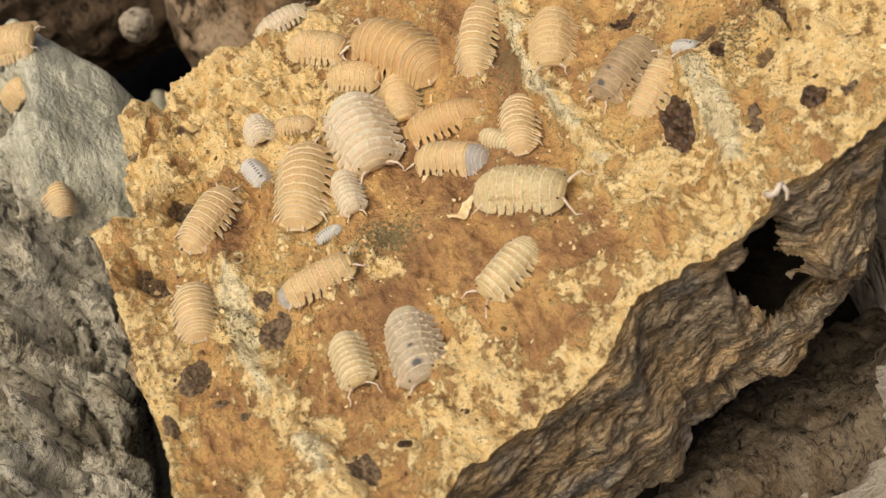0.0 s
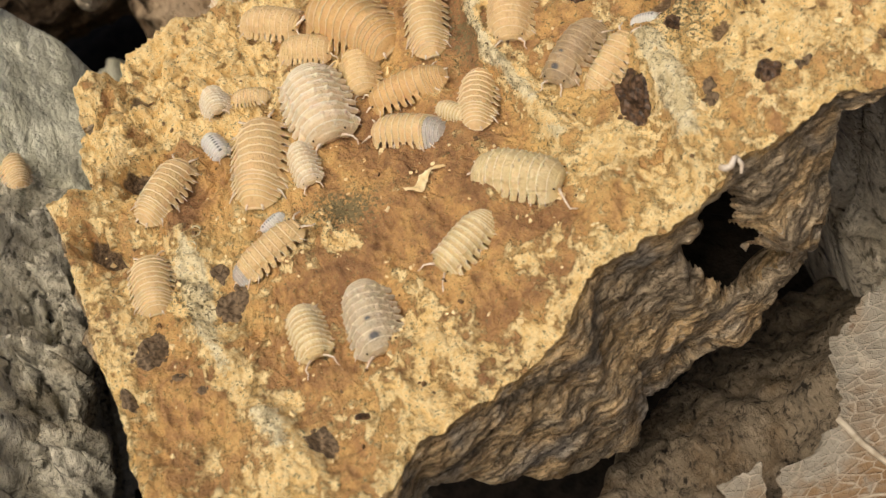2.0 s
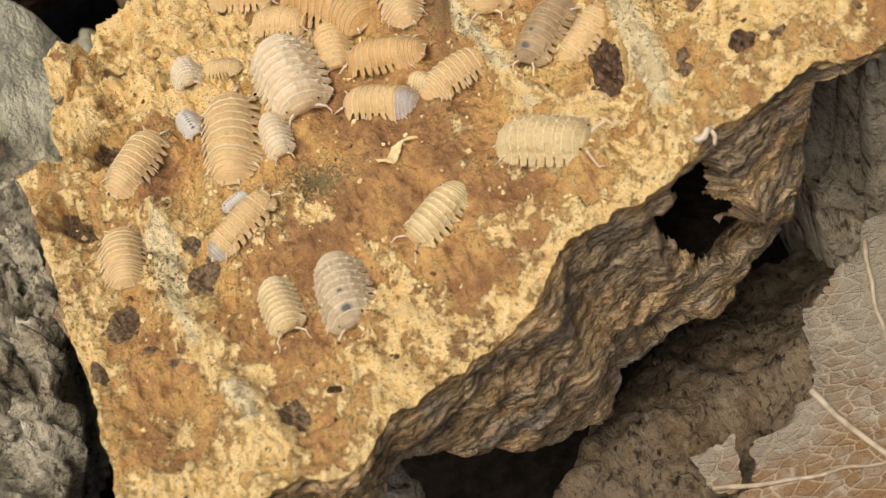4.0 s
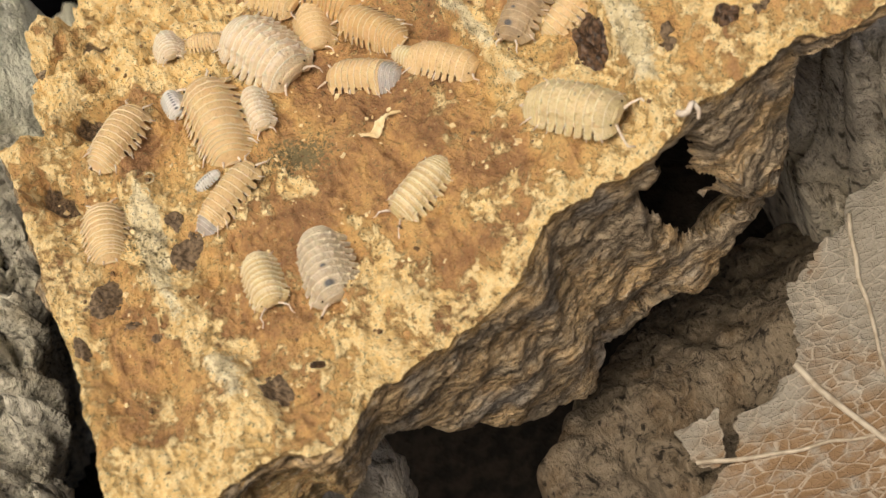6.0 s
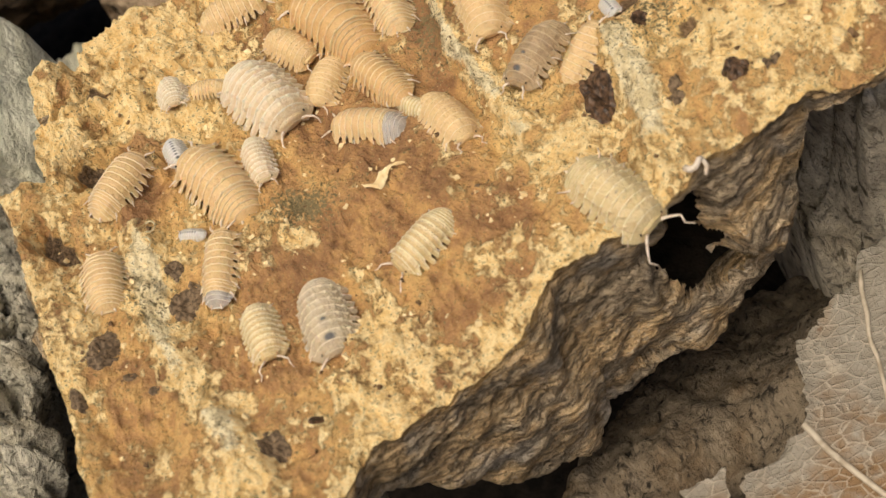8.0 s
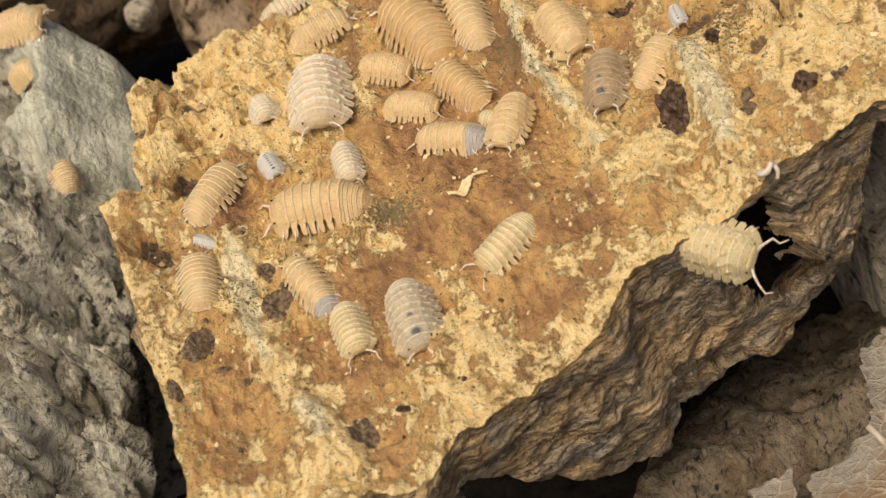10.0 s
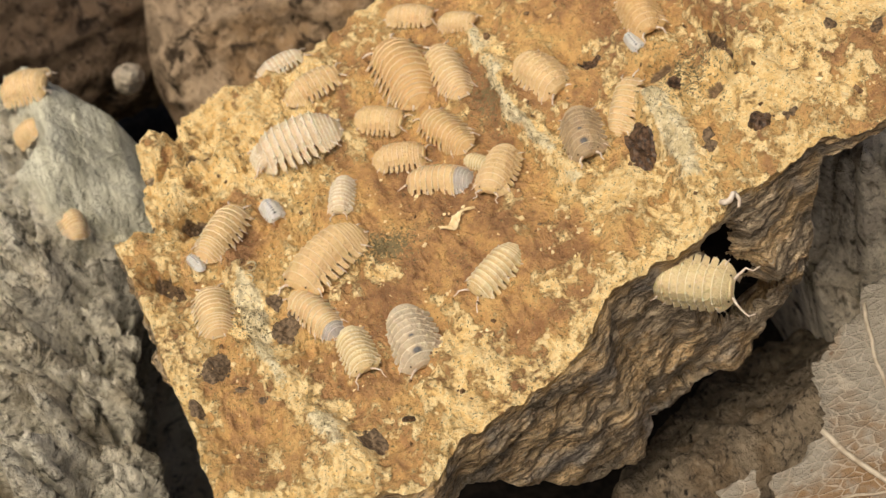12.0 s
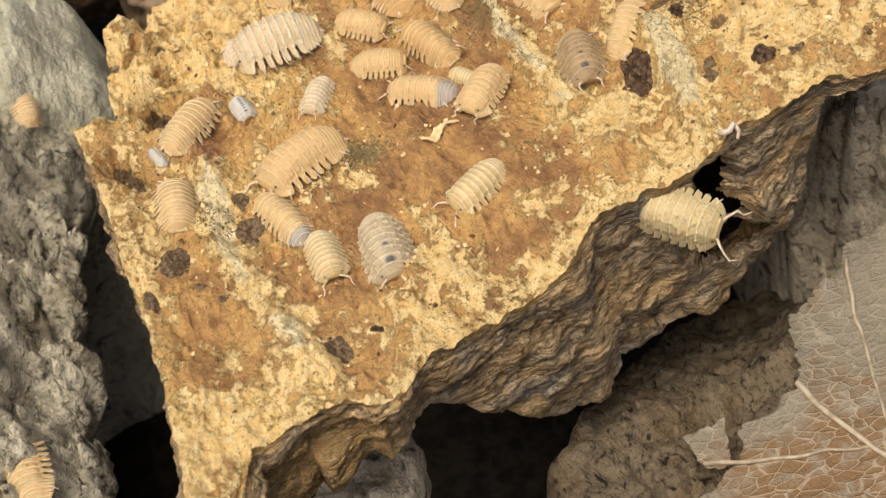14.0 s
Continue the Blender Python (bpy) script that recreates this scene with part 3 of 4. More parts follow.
    cut = (rings - 1) * count  # the faces of the hollow upper side come first
    top = {k: v[: rings * count] for k, v in marks.items()}
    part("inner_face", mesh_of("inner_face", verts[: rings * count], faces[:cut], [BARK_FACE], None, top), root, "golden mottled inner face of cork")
    low = (rings - 1) * count
    kept = [i for i in range(cut, len(faces)) if not gone[i]]
    # the hollow underside gets near-black soil colour: the hole's shade is painted in
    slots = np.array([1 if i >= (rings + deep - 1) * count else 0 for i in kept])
    part("broken_side", mesh_of("broken_side", verts[low:], [tuple(v - low for v in faces[i]) for i in kept], [BARK_SIDE, SOIL_AND_SHADE], slots, {"rim": rim[low:], "tan": golden[low:]}), root, "dark splintered broken side of cork")
    return root


slab = bark_slab()


# ---- bark and ground round it ----
def height_piece(name, x0, x1, y0, y1, step_mm, height, mat, low, smooth_mark=None, under=0.0):
    """A piece of bark whose upper side is a height over (x, y), with sides down to low."""
    xs, ys = np.arange(x0, x1 + step_mm / 2, step_mm), np.arange(y0, y1 + step_mm / 2, step_mm)
    x, y = np.meshgrid(xs, ys)
    z = height(x, y)
    border = np.zeros(x.shape, bool)
    border[0], border[-1], border[:, 0], border[:, -1] = True, True, True, True
    z = np.where(border, low, z)
    x = x - under * np.clip(-23 - z, 0, 70) * (x > -95) * step(50, 40, y)  # undercut below the flank
    marks = {"smooth": (smooth_mark(x, y) if smooth_mark else np.zeros(x.shape)).ravel()}
    return new(name, mesh_of(name, np.stack([x, y, z], -1).reshape(-1, 3), grid_faces(len(ys), len(xs)), [mat], None, marks))


def log_smooth(x, y):
    return step(34, 46, y + 6 * vnoise(x / 8, y / 8, 0, 81)) * step(-66, -58, x + 4 * vnoise(x / 9, y / 9, 3, 83))


def left_log(x, y):
    reach = (12 * step(22, 58, y) - 3 * step(10, -10, y)) * step(-80, -56, x)
    side = x - reach + 1.3 * fbm(x / 9, y / 9, 2, 3, 85)
    z = np.interp(side, [-140, -110, -82, -74, -68, -64, -58, -55.5, -54.5], [-30, -4, 2, 0, -1.5, -7.0, -13.0, -20, -125])
    z = z - 0.07 * np.maximum(y - 45, 0)
    z = z - 60 * step(0, 5, y - 76 + (x + 51) + 1.5 * vnoise(x / 5, y / 5, 3, 361))  # the log's sawn far end
    s = log_smooth(x, y)
    z = z - 5.0 * np.exp(-(((x + 60.5 - 0.10 * (y - 30) + 1.2 * vnoise(x / 6, y / 6, 0, 84)) / 1.9) ** 2)) * step(2, 14, y) * step(60, 44, y) * (1 - s)
    lumps = -3.2 * ridged((x + 0.25 * y) / 6.5, (y - 0.25 * x) / 12, 0.5, 3, 87) - 1.5 * ridged((x + 0.2 * y) / 2.8, (y - 0.2 * x) / 5.5, 4.5, 3, 89) + 0.9 * fbm(x / 2.2, y / 3.4, 1.5, 3, 91)
    clefts = -8.0 * step(0.55, 0.95, ridged((x + 0.3 * y) / 17, y / 8, 7.5, 3, 95)) - 3.0 * step(0.75, 1.1, ridged(x / 6, (y - 0.4 * x) / 5, 3.5, 3, 94))
    one, two = worley((x + 2.2 * vnoise(x / 5, y / 5, 1, 321)) / 11, (y + 2.2 * vnoise(x / 5, y / 5, 4, 323)) / 7, 325)
    clefts = clefts - 5.5 * step(0.24, 0.04, two - one)
    lumps = lumps + 1.1 * step(0.0, 0.25, fbm((x + 0.3 * y) / 3.2, y / 2.4, 8.5, 4, 327)) + 0.6 * step(0.05, 0.2, fbm(x / 1.6, y / 1.3, 2.5, 3, 329))
    stripes = 0.45 * fbm(x / 1.3, y / 22, 0.5, 3, 97) + 0.3 * fbm(x / 4, y / 6, 2.5, 2, 99)
    return z + (1 - s) * (lumps + clefts) + s * stripes - 0.6 * (1 - s)


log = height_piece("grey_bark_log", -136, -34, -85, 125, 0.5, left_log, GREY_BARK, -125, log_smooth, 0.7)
tagged(log, "weathered grey log of deeply cracked bark lying beside the slab", "bark")


def round_log(name, a, b, radius, mat, seed, rough=1.6, flat=1.0, rows=170, cols=130, taper=0.09):
    """A log from a to b with cracked bark, drawn in at its ends."""
    a, b = Vector(a), Vector(b)
    way = (b - a).normalized()
    side = way.cross(Vector((0, 0, 1))).normalized()
    up = side.cross(way)
    f = np.linspace(0, 1, rows)[:, None]
    ang = np.linspace(0, 2 * math.pi, cols, endpoint=False)[None, :]
    size = (b - a).length
    r = radius * np.clip(np.minimum(f, 1 - f) / taper, 0.01, 1) ** 0.5
    u, cy, cz = f * size + 0 * ang, radius * np.cos(ang), radius * np.sin(ang)
    r = r + (rough * ridged(u / 16 + seed, cy / 7, cz / 7, 4, seed) + 0.5 * rough * fbm(u / 3.5, cy / 2.5, cz / 2.5, 4, seed + 5)) * np.clip(np.minimum(f, 1 - f) / 0.05, 0, 1)
    p = np.array(a)[None, None] + u[..., None] * np.array(way) + (r * np.cos(ang))[..., None] * np.array(side) + (flat * r * np.sin(ang))[..., None] * np.array(up)
    faces = grid_faces(rows, cols, wrap=True)
    faces += [tuple(range(cols - 1, -1, -1)), tuple(range((rows - 1) * cols, rows * cols))]
    return new(name, mesh_of(name, p.reshape(-1, 3), faces, [mat], None, {"smooth": np.zeros(rows * cols)}))


tagged(round_log("brown_bark_log", (-43, 112, -46), (60, 98, -46), 21, TAN_BARK, 101, 2.4), "dark brown bark log lying behind the slab", "bark")
tagged(round_log("far_bark_log", (-120, 150, -48), (60, 150, -48), 22, BROWN_BARK, 111, 2.0), "dim dark brown log lying on the soil", "bark")
knob = tagged(round_log("pale_bark_chunk", (-43.5, 102, -31), (-46.5, 95.5, -27), 2.4, PALE_BARK, 121, 1.0, 1.0, 60, 40, 0.3), "pale rounded chunk of bark at a log's end", "bark")


tagged(round_log("grey_bark_chunk", (-34, -24, -37), (-19, -30, -35), 5.5, PALE_BARK, 125, 2.2, 0.8, 90, 70, 0.2), "rough grey chunk of bark lying under the slab", "bark")


def floor_piece(x, y):
    z = -36.5 + 2.2 * fbm(x / 22, y / 22, 0.4, 3, 131) + -1.3 * ridged((x + 0.5 * y) / 6, (y - 0.5 * x) / 9, 0.9, 4, 133) + 0.7 * fbm(x / 2.2, y / 2.2, 1.9, 3, 137)
    z = z - 1.2 - 0.9 * np.maximum(y + 29 + 0.0 * x, 0)
    z = np.minimum(z, -36.0)
    rim = x + 4 + 2.0 * fbm(x / 7, y / 7, 3, 3, 139) - 0.8 * np.maximum(y + 33, 0)
    return np.where(rim < 5, z - 0.45 * np.square(5 - rim).clip(0, 130), z)


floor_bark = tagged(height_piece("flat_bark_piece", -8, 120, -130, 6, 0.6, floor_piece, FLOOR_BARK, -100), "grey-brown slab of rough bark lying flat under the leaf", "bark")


def rubble(x, y):
    wx, wy = x + 2.5 * vnoise(x / 6, y / 6, 1, 341), y + 2.5 * vnoise(x / 6, y / 6, 5, 343)
    one, two = worley(wx / 6.5, wy / 7.5, 345)
    lump = np.sqrt(np.clip(1 - np.square(one / 0.8), 0, 1))
    small = np.sqrt(np.clip(1 - np.square(worley(wx / 2.6, wy / 2.6, 347)[0] / 0.75), 0, 1))
    z = -25 + 8 * lump * (0.7 + 0.6 * vnoise(x / 9, y / 9, 2, 349)) + 1.6 * small - 8 * step(0.16, 0.0, two - one) + 0.8 * fbm(x / 2.2, y / 2.2, 1.9, 3, 157)
    z = z - 0.12 * np.square(np.maximum(-6 - y, 0))
    return z - 30 * step(60, 53, x + 0.1 * y + 1 * vnoise(x / 6, y / 6, 0, 149))


tagged(height_piece("pale_bark_piece", 47, 170, -24, 120, 0.8, rubble, PALE_BARK, -100), "pale grey lumpy bark piece lying behind the slab", "bark")


tagged(round_log("orange_chip", (-52, 138, -36), (-43, 140, -35), 3.5, ORANGE_FLAKE, 129, 0.4, 0.6, 50, 40, 0.4), "bright orange chip lying far behind the slab", "chip")


def soil_height(x, y):
    d = np.hypot(x, y)
    return -92 + 2.0 * fbm(x / 16, y / 16, 0, 3, 161) * step(400, 100, d)


def ground():
    xs = np.r_[-40000, -8000, -2000, -600, np.arange(-260, 261, 4.0), 600, 2000, 8000, 40000]
    x, y = np.meshgrid(xs, xs)
    return tagged(new("ground", mesh_of("ground", np.stack([x, y, soil_height(x, y)], -1).reshape(-1, 3), grid_faces(len(xs), len(xs)), [SOIL_AND_SHADE])), "dark moist soil under the bark", "soil", kind="structure")


ground()


# ---- the dry leaf ----
def leaf_blade(rim, cx, cy, count, rings, root, height=None, mat=None):
    bx, by, nx, ny = edge_loop(rim, count, 0.0)
    saw = 0.5 * np.abs(vnoise(bx / 1.5, by / 1.5, 0, 171)) + 0.4 * vnoise(bx / 0.6, by / 0.6, 0, 173)
    far = np.hypot(bx - cx, by - cy)
    bx, by = bx + (bx - cx) / far * saw, by + (by - cy) / far * saw
    f = np.linspace(0.01, 1, rings)[:, None]
    x, y = cx + f * (bx - cx), cy + f * (by - cy)
    z = (height or leaf_height)(x, y) + 0.6 * step(0.93, 1.0, f) * vnoise(x / 3, y / 3, 0, 175)
    up = np.stack([x, y, z], -1)
    both = np.concatenate([up, up[::-1] - (0, 0, 0.25)]).reshape(-1, 3)
    part("blade", mesh_of("leaf_blade", both, grid_faces(2 * rings, count, wrap=True), [mat or LEAF], None, {"brown": near(both[:, 0], both[:, 1], 30, -52, 16, 9, -15)}), root)


def dry_leaf():
    root = tagged(new("dry_leaf"), "dry grey-brown leaf with raised veins lying on bark", "leaf")
    rim = [(37.8, -27.2), (36.9, -30.4), (36.4, -33.5), (35, -37.5), (33.4, -39.2), (31.1, -38.9), (29.9, -40.7), (27.4, -40.6), (24.7, -40.8), (23.9, -42.1), (22.3, -46.6), (19.4, -46.9), (17.6, -48.4), (15.1, -48.9), (16, -60), (28, -74), (44, -84), (66, -86), (86, -74), (96, -52), (92, -32), (80, -19), (66, -15), (56.7, -17), (50.5, -18.6), (48.3, -21.8), (43.9, -23.9)]
    leaf_blade(rim, 50.0, -46.0, 700, 100, root)
    leaf_blade([(20.8, -45.8), (21.9, -42.1), (22.8, -39.2), (20.3, -39.0), (17.0, -39.3), (17.2, -42.2), (17.3, -44.4), (19.1, -45.9)], 19.8, -42.5, 200, 24, root)
    veins = [([(33.7, -38.6), (36.6, -45.7), (39.3, -52), (43, -60), (48, -70), (52, -80)], 0.46), ([(17.4, -44.6), (22.4, -46.5), (28.4, -48.3), (34, -49.5), (39, -51)], 0.34), ([(49.5, -21), (46.4, -30), (45.3, -35.6), (43.7, -42), (41.5, -53)], 0.34), ([(72, -19), (64, -38), (54, -55), (47, -66)], 0.26), ([(88, -36), (74, -50), (60, -64), (50, -74)], 0.24), ([(22, -60), (32, -60), (42, -59)], 0.24)]
    for line, r in veins:
        p = np.array(line, float)
        s = np.linspace(0, len(p) - 1, 26)
        vx, vy = np.interp(s, range(len(p)), p[:, 0]), np.interp(s, range(len(p)), p[:, 1])
        vx, vy = vx + 0.25 * vnoise(vx / 3, vy / 3, 4, 177), vy + 0.25 * vnoise(vx / 3, vy / 3, 8, 179)
        v, fc = tube(list(zip(vx, vy, leaf_height(vx, vy) + 0.2 + 0.4 * r)), list(np.linspace(r, r * 0.55, 26)), 8)
        part("vein", mesh_of("leaf_vein", v, fc, [VEIN]), root, "pale raised leaf vein")


def leaf_height(x, y):
    z = -32.9 + 0.8 * fbm(x / 16, y / 16, 0.4, 3, 181) + 0.22 * fbm(x / 3, y / 3, 0.4, 3, 183)
    return z + 0.10 * np.maximum(x - 60, 0) + 1.6 * near(x, y, 34, -38, 4, 4)


dry_leaf()


def fragment_height(x, y):
    return -13 - 0.25 * np.abs(y + 0.35 * x - 3) + 0.3 * vnoise(x / 4, y / 4, 0, 371)


fragment = tagged(new("leaf_fragment"), "torn tan fragment of dry leaf lying on pale bark", "leaf")
leaf_blade([(59.9, -16.3), (62.0, -18.6), (64.8, -23.2), (68.8, -28.5), (64.5, -36.4), (62.7, -32.0), (60.6, -28.8), (60.2, -23.0)], 62.9, -25.9, 160, 20, fragment, fragment_height, TAN_LEAF)

# ---- small things on the slab ----
def crescent_flake():
    s, k = np.linspace(0, 4, 30)[:, None], np.linspace(-1, 1, 9)[None, :]
    lx, ly = (np.interp(s, range(5), c) for c in ([3.0, 1.1, -0.3, -1.4, -3.0], [0.6, 1.4, 0.2, -0.9, -0.4]))
    wide = np.interp(s, range(5), [0.2, 0.55, 0.8, 0.75, 0.35])
    x, y = lx + k * wide * 0.45, ly - k * wide * 0.7
    x, y = x + 0.15 * vnoise(x, y, 0, 191), y + 0.15 * vnoise(x, y, 5, 193)
    z = face_height(x, y) + 0.5 + 0.35 * (1 - k**2)
    v = np.stack([x, y, z], -1).reshape(-1, 3)
    faces = grid_faces(30, 9) + grid_faces(30, 9, base=len(v), flip=True)
    tagged(new("bark_shaving", mesh_of("bark_shaving", np.concatenate([v, v - (0, 0, 1.2)]), faces, [FLAKE])), "cream curled shaving of bark lying on the slab", "bark shaving")


def fibre(name, points, r, label, mat=CURL):
    p = np.array(points, float)
    s = np.linspace(0, len(p) - 1, 8 * len(p))
    q = np.stack([np.interp(s, range(len(p)), p[:, k]) for k in range(3)], -1)
    for _ in range(4):
        q[1:-1] = (q[:-2] + 2 * q[1:-1] + q[2:]) / 4
    v, f = tube(q, list(r * (1 - 0.5 * np.linspace(0, 1, len(q)) ** 2)), 8)
    return tagged(new(name, mesh_of(name, v, f, [mat])), label, "fibre")


crescent_flake()
kz = float(face_height(33.5, -21.0)) + 0.4
fibre("curled_fibre", [(33.0, -20.6, kz), (33.2, -21.6, kz + 0.9), (33.9, -21.9, kz + 1.1), (34.6, -21.2, kz + 1.3), (35.0, -20.9, kz + 0.9), (35.2, -21.8, kz + 0.3), (34.7, -22.4, kz - 0.3)], 0.42, "pale curled fibre at the slab's broken edge")
for cx, cy, r in ((-30.1, 6.9, 0.85), (-31.2, 4.3, 1.0)):
    rz = float(face_height(cx, cy)) + 0.12
    fibre("ring_fibre", [(cx + r * math.cos(a), cy + r * math.sin(a), rz + 0.1 * math.sin(2 * a)) for a in np.linspace(0, 6.0, 10)], 0.13, "thin pale looped fibre stuck on the bark face", LOOP)


def frass_patch(x, y, rx, ry, turn, seed, mat, label, tall=0.55):
    """A crust of clotted pellets stuck on the face."""
    f, a = np.linspace(0.03, 1, 18)[:, None], np.linspace(0, 2 * math.pi, 90, endpoint=False)[None, :]
    edge = 1 + 0.22 * vnoise(1.6 * np.cos(a), 1.6 * np.sin(a), seed, 351) + 0.10 * vnoise(4.5 * np.cos(a), 4.5 * np.sin(a), seed, 353)
    lx, ly = f * edge * rx * np.cos(a), f * edge * ry * np.sin(a)
    c, s = math.cos(radians(turn)), math.sin(radians(turn))
    gx, gy = x + lx * c - ly * s, y + lx * s + ly * c
    pellet = np.sqrt(np.clip(1 - np.square(worley(gx / 0.95 + seed, gy / 0.95, 355)[0] / 0.7), 0, 1))
    z = face_height(gx, gy) - 0.12 + (1 - f**5) * (tall * 0.6 + tall * 0.9 * pellet + 0.15 * vnoise(gx, gy, 3, 357))
    faces = grid_faces(18, 90, wrap=True) + [tuple(range(89, -1, -1))]
    tagged(new("frass_patch", mesh_of("frass_patch", np.stack([gx, gy, z], -1).reshape(-1, 3), faces, [mat])), label, "frass", "frass on the bark")


GLOSSY = "glossy dark brown clot of droppings stuck on bark"
DULL = "dull brown crust of droppings stuck on bark"
for k, (x, y, rx, ry, turn, mat, label) in enumerate([
    (28.0, -3.9, 3.9, 2.3, 78, CLOT, GLOSSY), (-39.5, -8.6, 3.1, 2.1, 65, CRUST, DULL), (-28.4, -4.6, 3.0, 2.1, 50, CRUST, DULL), (-28.8, 0.2, 1.7, 1.1, 90, CRUST, DULL),
    (-43.6, -14.5, 2.0, 1.0, 100, CRUST, DULL), (-37.0, -13.5, 0.95, 0.8, 0, CRUST, DULL), (-34.7, -16.4, 0.75, 0.65, 0, CRUST, DULL), (-22.8, -30.2, 2.4, 1.7, 105, CRUST, DULL),
    (-17.3, -29.0, 0.9, 0.7, 0, CLOT, GLOSSY), (43.2, -11.3, 1.8, 1.4, -30, CLOT, GLOSSY), (47.3, -12.9, 1.1, 0.95, 0, CRUST, DULL), (36.4, -9.0, 1.0, 0.9, 0, CRUST, DULL),
    (36.0, -10.6, 1.0, 0.95, 0, CRUST, DULL), (36.4, 2.4, 1.25, 1.0, 0, CLOT, GLOSSY), (28.1, 17.4, 1.9, 1.4, 20, CLOT, GLOSSY)]):
    frass_patch(x, y, rx, ry, turn, 3.7 * k, mat, label, 0.55 if mat is CLOT else 0.3)


def crumbs(count=700):
    """Crumbs of cork and frass scattered over the face."""
    rnd = np.random.RandomState(7)
    verts, faces, slots = [], [], []
    poly = [(-44, 16), (-38, 34), (-20, 42), (2, 49), (45, 42), (66, 16), (64, -16), (40, -18), (20, -21), (8, -26), (-12, -33), (-40, -38)]
    cube = np.array([(i, j, k) for k in (-1, 1) for j in (-1, 1) for i in (-1, 1)], float)
    quads = [(0, 2, 3, 1), (4, 5, 7, 6), (0, 1, 5, 4), (2, 6, 7, 3), (0, 4, 6, 2), (1, 3, 7, 5)]
    while len(faces) < 6 * count:
        x, y = rnd.uniform(-46, 68), rnd.uniform(-40, 50)
        inside = False
        for (ax, ay), (bx, by) in zip(poly, poly[1:] + poly[:1]):
            if (ay > y) != (by > y) and x < (bx - ax) * (y - ay) / (by - ay) + ax:
                inside = not inside
        if not inside:
            continue
        size = rnd.uniform(0.08, 0.24) * (1.7 if rnd.rand() < 0.1 else 1.0)
        turn = Euler(rnd.uniform(-3, 3, 3)).to_matrix()
        p = cube * rnd.uniform(0.4, 1.6, 3) * (0.45 + 0.9 * rnd.rand(8, 3)) * size
        p = p @ np.array(turn).T + (x, y, float(face_height(x, y)) + 0.25 * size)
        faces += [tuple(v + len(verts) * 8 for v in q) for q in quads]
        slots += [0 if rnd.rand() < 0.72 else 1] * 6
        verts.append(p)
    me = mesh_of("bark_crumbs", np.concatenate(verts), faces, [FLAKE, FRASS], slots, None, False)
    tagged(new("bark_crumbs", me), "cream and brown crumbs of cork strewn over the slab", "crumbs", kind="stuff")


crumbs()


# ---- isopods ----
WIDTHS = ([0, 0.03, 0.08, 0.18, 0.38, 0.6, 0.74, 0.84, 0.92, 0.97, 1.0], [0.40, 0.62, 0.80, 0.95, 1.0, 0.99, 0.93, 0.82, 0.66, 0.5, 0.3])
# how knobbly each kind is, and how wide the pale band on each plate
KNOBS = {"peach": 0.6, "orange": 0.5, "cream": 0.9, "yellow": 1.0, "pale": 0.55, "grey": 1.0, "dusky": 0.5, "white": 0.1}
BANDS = {"peach": 0.06, "orange": 0.1, "cream": 0.5, "yellow": 0.2, "pale": 0.55, "grey": 0.35, "dusky": 0.15, "white": 0.4}


